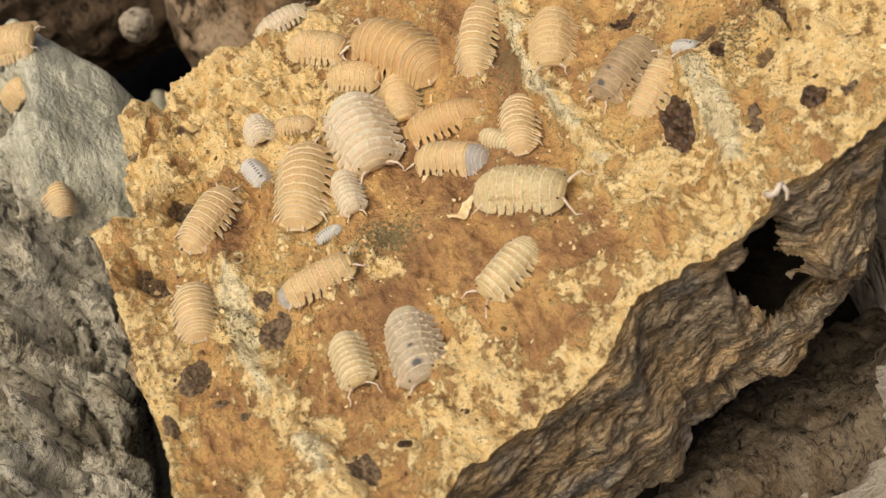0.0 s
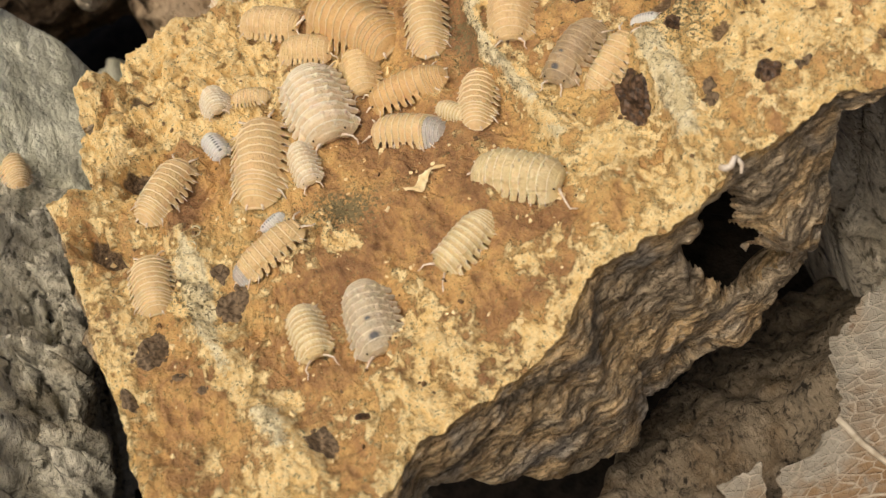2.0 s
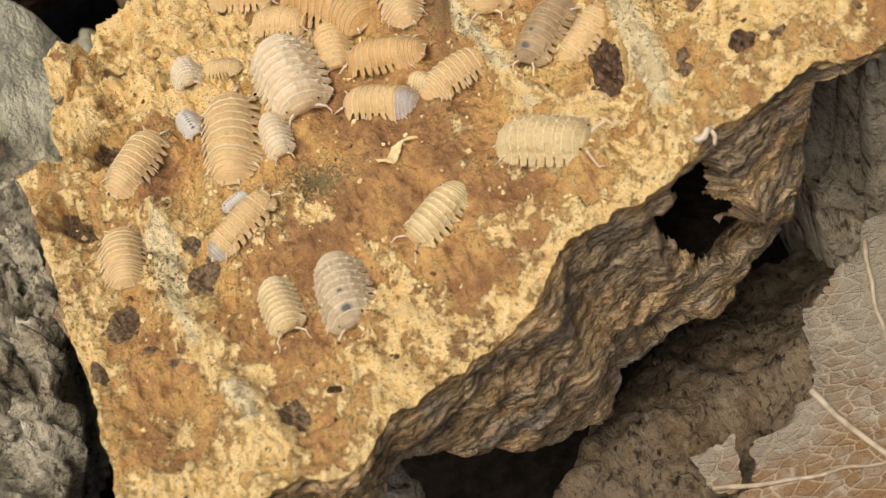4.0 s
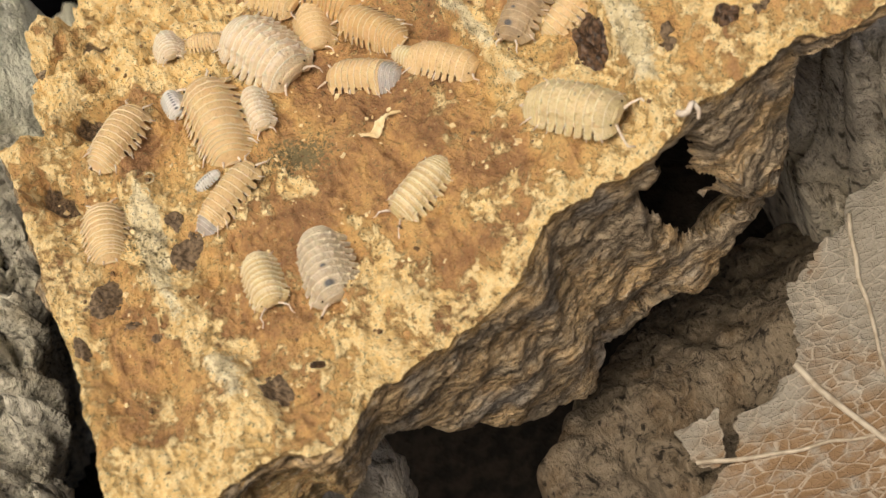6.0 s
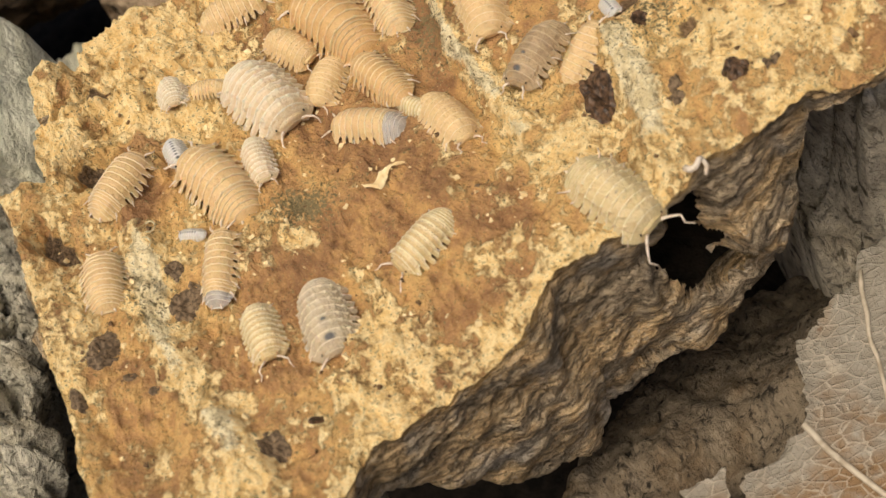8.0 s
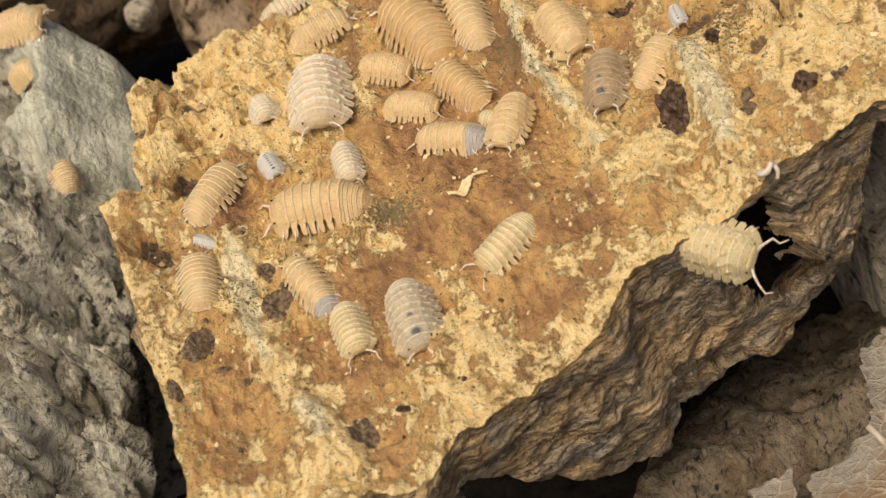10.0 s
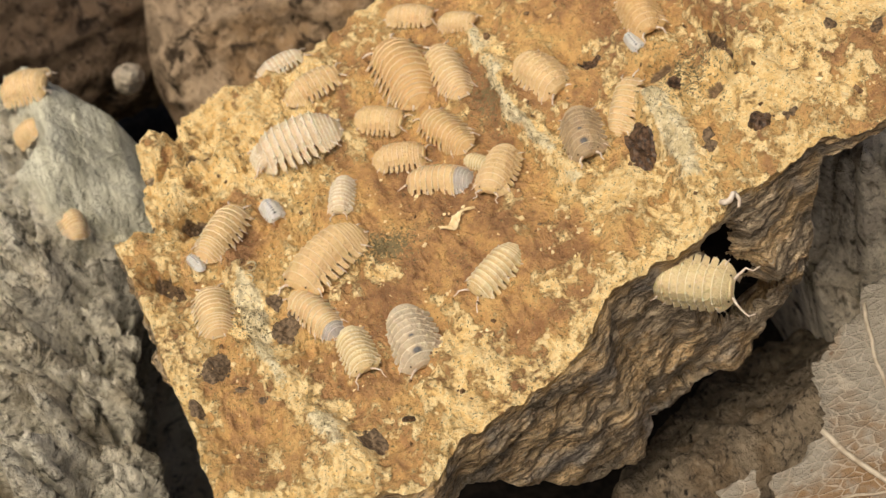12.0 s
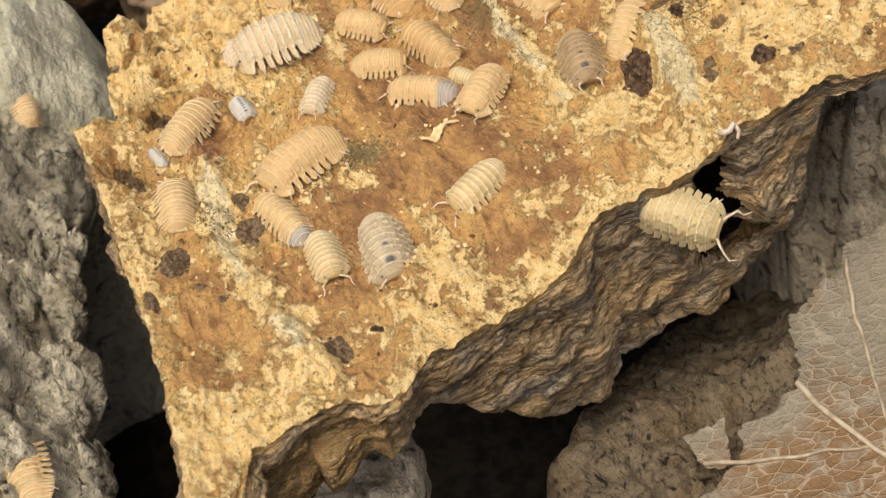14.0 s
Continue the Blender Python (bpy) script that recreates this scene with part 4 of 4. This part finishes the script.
class Isopod:
    """Builds one isopod, head towards +x, resting on z = 0, in plates that overlap backwards."""

    def __init__(self, kind, length, ratio, bend=0.0, seed=0, spiky=0.8):
        self.length, self.half, self.seed = length, length * ratio / 2, seed
        self.tall, self.bend = length * ratio * 0.5, radians(bend) / length
        self.kind, self.spiky = kind, spiky
        skin = {"peach_grey_tail": "peach", "grey_spots": "grey", "dusky_spots": "dusky", "juvenile": "white", "peach_grey_tip": "peach"}.get(kind, kind)
        self.skin, self.tail = SKINS[skin], SKINS["tail" if kind in ("peach_grey_tail", "peach_grey_tip") else skin]
        self.knobs, self.band = KNOBS[skin], BANDS[skin]
        self.grey_from = 1 if kind == "peach_grey_tail" else 3
        self.root = new("isopod")

    def curve(self, p):
        p = np.asarray(p, float).copy()
        if abs(self.bend) > 1e-6:
            a, r = p[:, 0] * self.bend, 1 / self.bend
            x, y = np.sin(a) * (r - p[:, 1]), r - np.cos(a) * (r - p[:, 1])
            p[:, 0], p[:, 1] = x, y
        return p

    def width(self, s):
        return self.half * np.interp(s, *WIDTHS)

    def plate(self, name, s0, s1, teeth, mat, lift=0.0, cols=73, bumps=1.0, gut=(0.0, 0.1), sweep=1.0):
        """One arched plate from s0 to s1 of the body's length, counted from the head; its sides end in blunt fingers."""
        u, phi = np.array([0, 0.15, 0.3, 0.45, 0.6, 0.72, 0.8, 0.86, 0.91, 0.95, 0.98, 1.0])[:, None], np.linspace(-1, 1, cols)[None, :]
        teeth, bumps = teeth * self.spiky, bumps * self.knobs
        t = np.clip((np.abs(phi) - 0.62) / 0.38, 0, 1)
        narrow = 0.52 * step(0, 0.3, t) + 0.4 * np.clip((t - 0.7) / 0.3, 0, 1) ** 2
        v = 0.52 + (u - 0.52) * (1 - teeth * narrow)
        over = 0.2 if s1 < 0.95 else 0.0
        s = s0 + (s1 - s0) * (v * (1 + over))
        ang = np.clip(phi / 0.62, -1, 1) * radians(64)
        w = 0.85 * self.width(np.clip(s, 0, 1))
        y = w * (np.sin(ang) + 0.36 * t * np.sign(phi))
        h = self.tall * np.interp(s, [0, 0.05, 0.12, 0.3, 0.55, 0.75, 0.88, 0.95, 0.985, 1.01], [0.36, 0.56, 0.76, 0.96, 1.0, 0.9, 0.66, 0.44, 0.24, 0.03])
        z = h * (np.cos(ang) - 0.38 * t)
        puff = self.tall * (0.045 * u - 0.02 + 0.016 * np.exp(-(((u - 0.93) / 0.045) ** 2)) - 0.015 * np.exp(-(((u - 0.8) / 0.06) ** 2)) - 0.035 * step(0.95, 1.0, u))
        knob = np.maximum(0, np.cos(phi * 8 * math.pi + 2.0 * s0 * 40)) ** 2
        knob2 = np.maximum(0, np.cos(phi * 7 * math.pi + 1.3 + 2.0 * s0 * 31)) ** 2
        warts = (knob * np.exp(-(((u - 0.86) / 0.1) ** 2)) + 0.7 * knob2 * np.exp(-(((u - 0.5) / 0.12) ** 2))) * step(0.98, 0.75, np.abs(phi))
        swell = puff + bumps * 0.11 * self.tall * warts * (0.7 + 0.5 * vnoise(phi * 9, u * 3, s0 * 30, self.seed))
        y, z = y + swell * np.sin(ang), z + swell * np.cos(ang) + lift
        x = self.length * (0.5 - s) - sweep * teeth * 0.024 * self.length * t**1.3
        p = np.stack([x + 0 * phi, y, z], -1).reshape(-1, 3)
        line = np.exp(-(((u - 0.95) / 0.055) ** 2))
        rim = np.clip(0.85 * line + self.band * step(0.45, 0.62, u) * (1 - 0.5 * t) + 0.3 * t * teeth + 0.55 * min(bumps, 1) * warts, 0, 1) + 0 * phi
        mid = gut[0] * np.exp(-((phi / gut[1]) ** 2)) * np.exp(-(((u - 0.5) / min(0.3, 2.2 * gut[1])) ** 2))
        me = mesh_of(name, self.curve(p), grid_faces(len(u), cols, flip=True), [mat], None, {"rim": rim.ravel(), "gut": mid.ravel()})
        return part(name, me, self.root)

    def limb(self, name, points, r0, r1, mat, label=""):
        p = self.curve(points)
        v, f = tube(p, list(np.linspace(r0, r1, len(p))), 6)
        return part(name, mesh_of(name, v, f, [mat]), self.root, label)

    def dome(self, name, centre, size, mat):
        a, b = np.linspace(0.05, math.pi - 0.05, 9)[:, None], np.linspace(0, 2 * math.pi, 14, endpoint=False)[None, :]
        p = np.stack([centre[0] + size[0] * np.cos(a) + 0 * b, centre[1] + size[1] * np.sin(a) * np.cos(b), centre[2] + size[2] * np.sin(a) * np.sin(b)], -1).reshape(-1, 3)
        faces = grid_faces(9, 14, wrap=True) + [tuple(range(13, -1, -1)), tuple(range(8 * 14, 9 * 14))]
        return part(name, mesh_of(name, self.curve(p), faces, [mat], None, {"rim": np.zeros(len(p)), "gut": np.zeros(len(p))}), self.root)

    def build(self, label, feelers=0.55):
        L, W, H = self.length, self.half, self.tall
        rnd = random.Random(self.seed)
        spots = [(1.0, 0.16), (0.2, 0.2), (1.0, 0.085), (0.22, 0.2), (0.25, 0.2), (0.22, 0.2), (0.15, 0.2)]
        guts = {"grey_spots": spots, "dusky_spots": spots, "juvenile": [(0.9, 0.16)] + [(0.8, 0.13)] * 6, "yellow": [(0, 0.1)] * 2 + [(0.6, 0.06), (0.7, 0.06)] + [(0, 0.1)] * 3}.get(self.kind, [(0, 0.1)] * 7)
        # head
        self.plate("head", 0.005, 0.1, 0.1, self.skin, -0.03 * H, 45, 0.4)
        self.dome("face", (L * 0.458, 0, H * 0.27), (L * 0.034, W * 0.46, H * 0.26), self.skin)
        for k in (1, -1):
            self.dome("eye", (L * 0.452, k * W * 0.5, H * 0.36), (L * 0.012, L * 0.009, L * 0.011), EYE)
        # seven body plates, then the narrow hind ones
        ends = np.interp(np.arange(8), [0, 1, 7], [0.07, 0.19, 0.735])
        for k in range(7):
            self.plate("body_plate", ends[k], ends[k + 1], 1.0, self.skin, 0, gut=guts[k], sweep=(-1.6, -0.2, 0.4, 0.7, 1.0, 1.2, 1.4)[k])
        ends = np.linspace(0.728, 0.935, 6)
        for k in range(5):
            self.plate("tail_plate", ends[k], ends[k + 1], 0.5, self.tail if k >= self.grey_from else self.skin, -0.03 * H, 41, 0.2)
        self.plate("tail_tip", 0.92, 1.01, 0.0, self.tail, -0.03 * H, 33, 0.0)
        self.dome("underside", (0, 0, H * 0.32), (L * 0.43, W * 0.62, H * 0.27), self.skin)
        for k in (1, -1):
            self.limb("tail_spike", [(-L * 0.475, k * W * 0.24, H * 0.12), (-L * 0.505, k * W * 0.28, H * 0.08), (-L * 0.53, k * W * 0.3, H * 0.04)], L * 0.016, L * 0.006, LIMB)
            a, f = rnd.uniform(0.8, 1.2), feelers
            self.limb("antenna", [(L * 0.47, k * W * 0.3, H * 0.2), (L * (0.47 + 0.06 * f), k * W * (0.3 + 0.25 * f * a), H * 0.26), (L * (0.47 + 0.13 * f), k * W * (0.3 + 0.5 * f * a), H * 0.22), (L * (0.47 + 0.2 * f), k * W * (0.3 + f * (0.55 + rnd.uniform(-0.25, 0.25))), H * 0.1), (L * (0.47 + 0.27 * f), k * W * (0.3 + 0.6 * f * a), H * 0.03)], L * 0.017, L * 0.007, LIMB)
            for j in range(7):
                x = L * (0.34 - 0.105 * j)
                fore = L * (0.07 - 0.035 * j) + L * rnd.uniform(-0.02, 0.02)
                reach = float(self.width(0.5 - x / L)) * rnd.uniform(0.96, 1.1)
                self.limb("leg", [(x, k * reach * 0.5, H * 0.2), (x + fore * 0.5, k * reach * 0.88, H * 0.16), (x + fore, k * reach * 1.06, -0.1)], L * 0.014, L * 0.006, LIMB)
        return tagged(self.root, label, "isopod", "isopods on the bark")


def on_face(x, y, heading, high=0.0):
    """The pose of a thing that stands on the slab's face."""
    a, r = np.linspace(0, 2 * math.pi, 12, endpoint=False)[:, None], np.array([0.5, 1.6, 2.8])[None, :]
    z = float(np.percentile(face_height(x + r * np.cos(a), y + r * np.sin(a)), 62))
    gx = float(face_height(x + 3, y, False) - face_height(x - 3, y, False)) / 6
    gy = float(face_height(x, y + 3, False) - face_height(x, y - 3, False)) / 6
    up = Vector((-gx, -gy, 1)).normalized()
    fore = Vector((math.cos(radians(heading)), math.sin(radians(heading)), 0))
    side = up.cross(fore).normalized()
    return Matrix.Translation(mm((x, y, z + 0.1 + high))) @ Matrix((side.cross(up), side, up)).transposed().to_4x4()


LABELS = {
    "peach": "peach isopod with knobbly overlapping plates on the bark",
    "orange": "deep orange isopod with overlapping plates on the bark",
    "cream": "creamy white knobbly isopod with scalloped plates on the bark",
    "yellow": "large yellowish knobbly isopod walking to the bark's edge",
    "pale": "small pale tan isopod with banded plates on the bark",
    "grey_spots": "pale grey isopod with dark spots along its back",
    "dusky_spots": "dusky brown isopod with a dark spot behind its head",
    "juvenile": "tiny white young isopod with a row of dark marks",
    "peach_grey_tip": "slim peach isopod with a greyish tail tip walking on bark",
    "peach_grey_tail": "slim peach isopod with a whitish grey tail",
}
MOVERS = []
# kind, length, width to length, bend, high, rows of (seconds, x, y, heading)
ISOPODS = [
    ("peach", 14.0, 0.58, 18, 0, [(0, -19.2, 15.2, 71), (1.5, -19.3, 14.5, 73), (3, -19.6, 14.4, 73), (6, -19.5, 12.2, 94), (6.5, -20.2, 11.7, 94), (7.5, -20.3, 10.4, 105), (10, -19.4, 7.2, 165), (11, -19.9, 3.9, 199), (12.5, -19.4, 3.9, 208), (14, -19.2, 3.7, 204)]),
    ("cream", 13.6, 0.67, 0, 0, [(0, -9.6, 19.9, -87), (1.5, -9.7, 20.0, -88), (3, -9.7, 20.0, -89), (6, -11.0, 20.3, -64), (6.5, -11.6, 20.5, -58), (7.5, -11.2, 20.2, -65), (10, -14.4, 26.0, -102), (11, -16.7, 26.6, -173), (12.5, -16.8, 27.2, -180), (14, -16.8, 26.9, -175)]),
    ("peach_grey_tail", 10.8, 0.52, 0, 0, [(0, 0.3, 9.8, 145)]),
    ("pale", 10.0, 0.56, -18, 0, [(0, 1.9, -11.8, -150)]),
    ("grey_spots", 11.7, 0.60, 0, 0, [(0, -12.7, -15.5, -90)]),
    ("pale", 8.8, 0.56, 0, 0, [(0, -20.4, -14.3, -88)]),
    ("peach_grey_tip", 11.1, 0.45, 10, 0, [(0, -21.6, -0.6, 2), (1.5, -22.2, -0.0, 14), (3, -22.2, -0.2, 24), (6, -21.4, -0.2, 34), (7.5, -22.7, -1.6, 61), (10, -23.8, -4.7, 108), (11, -24.0, -4.7, 113), (12.5, -23.9, -4.8, 111), (14, -24.1, -5.1, 112)]),
    ("peach", 8.8, 0.70, 0, 0, [(0, -37.2, 1.0, 85)]),
    ("peach", 10.6, 0.57, 15, 0, [(0, -32.5, 15.2, 45)]),
    ("juvenile", 4.9, 0.62, 0, 0, [(0, -24.9, 21.0, -70), (3, -24.4, 19.9, -75), (6, -24.4, 18.2, -81), (7.5, -24.6, 18.1, -83), (10, -24.2, 17.7, -77), (11, -24.6, 17.0, -80), (12.5, -24.6, 17.4, -77), (14, -24.7, 17.2, -77)]),
    ("juvenile", 3.8, 0.50, 0, 0, [(0, -18.2, 6.2, -168), (1.5, -20.1, 4.9, -153), (3, -21.1, 4.4, -162), (6, -23.3, 4.2, -161), (7.5, -24.1, 4.2, -198), (10, -35.3, 8.2, -224), (11, -37.4, 10.9, -242), (12.5, -37.5, 11.8, -249), (14, -37.8, 11.4, -249)]),
    ("cream", 8.0, 0.50, 0, 0, [(0, -14.0, 11.1, -88), (6, -14.2, 11.4, -88), (7.5, -14.5, 10.9, -87), (10, -14.1, 12.6, -90), (11, -14.0, 12.4, -88), (12.5, -14.0, 14.9, -120), (14, -14.0, 14.8, -121)]),
    ("cream", 6.7, 0.62, 0, 0, [(0, -22.6, 27.4, -88)]),
    ("peach", 5.4, 0.56, 0, 0, [(0, -17.7, 25.7, 160)]),
    ("peach", 8.2, 0.64, 0, 0, [(0, -7.8, 30.2, -34), (3, -8.6, 30.1, -28), (7.5, -6.2, 27.7, -58), (10, -4.7, 26.9, -37), (11, -4.6, 26.7, -35), (12.5, -4.2, 26.4, -38), (14, -4.2, 26.8, -39)]),
    ("peach", 8.5, 0.64, 0, 0, [(0, -3.2, 24.2, -97), (3, -2.8, 23.5, -98), (6, -3.6, 22.1, -96), (7.5, -2.9, 20.7, -135), (10, -3.3, 18.9, -32), (11, -3.7, 18.1, -32), (12.5, -3.9, 18.0, -16), (14, -4.0, 18.5, -19)]),
    ("orange", 11.3, 0.49, 0, 0, [(0, 1.1, 16.9, 171), (3, 2.9, 16.6, 164), (6, 3.7, 16.1, 122), (7.5, 4.0, 15.3, 113), (10, 4.2, 17.5, 110), (11, 4.4, 17.3, 107), (12.5, 4.2, 17.7, 110), (14, 3.9, 17.6, 112)]),
    ("peach", 10.7, 0.54, -12, 0, [(0, 10.0, 10.3, 74), (1.5, 10.0, 9.8, 71), (3, 10.4, 9.6, 52), (6, 10.1, 6.2, -41), (6.5, 10.1, 5.9, -43), (7.5, 10.0, 4.9, -60), (10, 8.4, 7.9, -119), (11, 8.8, 6.7, -125), (12.5, 8.5, 5.9, -124), (14, 8.0, 5.0, -129)]),
    ("pale", 5.6, 0.50, 0, -0.3, [(0, 6.6, 9.2, -58)]),
    ("orange", 15.3, 0.60, 25, 0, [(0, -0.8, 30.8, 123), (3, -1.1, 30.6, 123), (7.5, 0.8, 27.8, 115), (10, 1.9, 30.9, 107), (11, 2.0, 31.2, 99), (12.5, 2.8, 33.3, 96), (14, 2.8, 33.3, 96)]),
    ("peach", 9.8, 0.58, 0, 0, [(0, -11.4, 39.0, -38), (3, -12.0, 38.2, -34), (10, -11.6, 39.2, 9), (11, -12.2, 39.6, -2), (12.5, -11.4, 39.2, 12), (14, -11.4, 39.2, 12)]),
    ("cream", 8.5, 0.48, 0, 0, [(0, -15.0, 46.6, 12)]),
    ("peach", 12.1, 0.49, -15, 0, [(0, 9.9, 26.1, 61), (3, 8.0, 24.6, 80), (10, 8.8, 28.1, 90), (11, 8.2, 28.3, 90), (12.5, 8.6, 28.5, 92), (14, 8.6, 28.5, 92)]),
    ("peach", 8.5, 0.56, 0, 0, [(0, 7.3, 45.0, -35)]),
    ("peach", 7.2, 0.56, 0, 0, [(0, 13.5, 38.2, -43)]),
    ("peach", 10.6, 0.62, 0, 0, [(0, 18.8, 19.2, -110), (10, 19.8, 17.6, -82), (11, 20.0, 17.7, -69), (12.5, 20.8, 18.7, -76), (14, 20.8, 18.7, -76)]),
    ("dusky_spots", 10.9, 0.56, 0, 0, [(0, 25.2, 8.8, -146), (6.5, 22.8, 5.9, -135), (7.5, 23.7, 6.3, -143), (10, 22.0, 5.6, -107), (11, 22.2, 4.9, -102), (12.5, 21.6, 3.3, -97), (14, 22.0, 2.8, -96)]),
    ("peach", 10.1, 0.49, 22, 0, [(0, 27.2, 2.8, 33), (6, 27.2, 2.2, 22), (7.5, 28.3, 2.2, 21), (10, 28.1, 4.0, 35), (12.5, 29.1, 4.1, 45), (14, 29.3, 4.0, 42)]),
    ("juvenile", 4.3, 0.50, 0, 0, [(0, 33.3, 7.4, -53), (3, 33.9, 6.8, -34), (10, 34.2, 10.8, -92), (12.5, 35.0, 15.2, -84), (14, 35.0, 15.2, -84)]),
    ("orange", 11.1, 0.52, 0, 0, [(0, 38.0, 19.7, -92)]),
]
for n, (kind, length, ratio, bend, high, rows) in enumerate(ISOPODS):
    ob = Isopod(kind, length, ratio, bend, n + 5).build(LABELS[kind], 0.95 if kind in ("grey_spots", "pale") else 0.55)
    ob.matrix_basis = on_face(*rows[0][1:], high)
    if len(rows) > 1:
        MOVERS.append((ob, [(t, on_face(x, y, a, high)) for t, x, y, a in rows]))


def at_edge(x, y, z, heading, lean, rear=0):
    """A pose on the slab's broken side: heading as on the face, leaning out over the edge by degrees."""
    return pose(x * MM, y * MM, z * MM) @ pose(0, 0, 0, lean, 0, 0) @ pose(0, 0, 0, 0, 0, heading) @ pose(0, 0, 0, 0, -rear, 0)


climber = Isopod("yellow", 12.9, 0.56, 0, 77, 0.6).build(LABELS["yellow"], 0.95)
CLIMB = [(t, on_face(x, y, a)) for t, x, y, a in [(0, 6.9, -1.6, -34), (0.5, 7.3, -2.2, -36), (1.5, 9.2, -5.0, -44), (2.3, 12.2, -6.4, -38), (3, 15.0, -7.8, -32), (3.5, 16.0, -8.7, -35), (6, 22.4, -12.8, -44), (6.5, 22.8, -14.4, -56), (7.5, 23.8, -16.5, -65)]]
CLIMB += [(8.6, at_edge(24.5, -21.5, 1.2, -62, 38)), (9.8, at_edge(24.4, -23.2, -1.4, -48, 45, 30)), (10.4, at_edge(25.4, -24.0, -4.6, -20, 50, 32)), (11, at_edge(25.4, -24.2, -5.2, -16, 52, 30)), (12.5, at_edge(24.9, -24.4, -5.0, -34, 54, 30)), (14, at_edge(24.7, -24.4, -5.0, -36, 54, 30))]
climber.matrix_basis = CLIMB[0][1]
MOVERS.append((climber, CLIMB))


def on_log(x, y, heading, kind, length, ratio, seed, label):
    z = float(left_log(np.array(x), np.array(y)))
    gx = max(-0.8, min(0.8, float(left_log(np.array(x + 4.0), np.array(y)) - left_log(np.array(x - 4.0), np.array(y))) / 8))
    ob = Isopod(kind, length, ratio, 0, seed).build(label)
    ob.matrix_basis = pose(x * MM, y * MM, (z + 0.3) * MM, 0, -math.degrees(math.atan(gx)), 0) @ pose(0, 0, 0, 0, 0, heading)


on_log(-57.7, 75.0, -28, "peach", 10.0, 0.74, 91, "large peach isopod on the grey log")
on_log(-60.5, 69.5, -20, "peach", 7.5, 0.65, 92, "peach isopod on the grey log")
on_log(-57.3, 43.7, 100, "peach", 7, 0.7, 93, "small peach isopod in a crack of the grey log")
on_log(-67.0, -22.8, 95, "peach", 10.5, 0.66, 94, "peach isopod on the grey log's flank")


def motions():
    for ob, rows in MOVERS:
        walk(ob, rows)


motions()
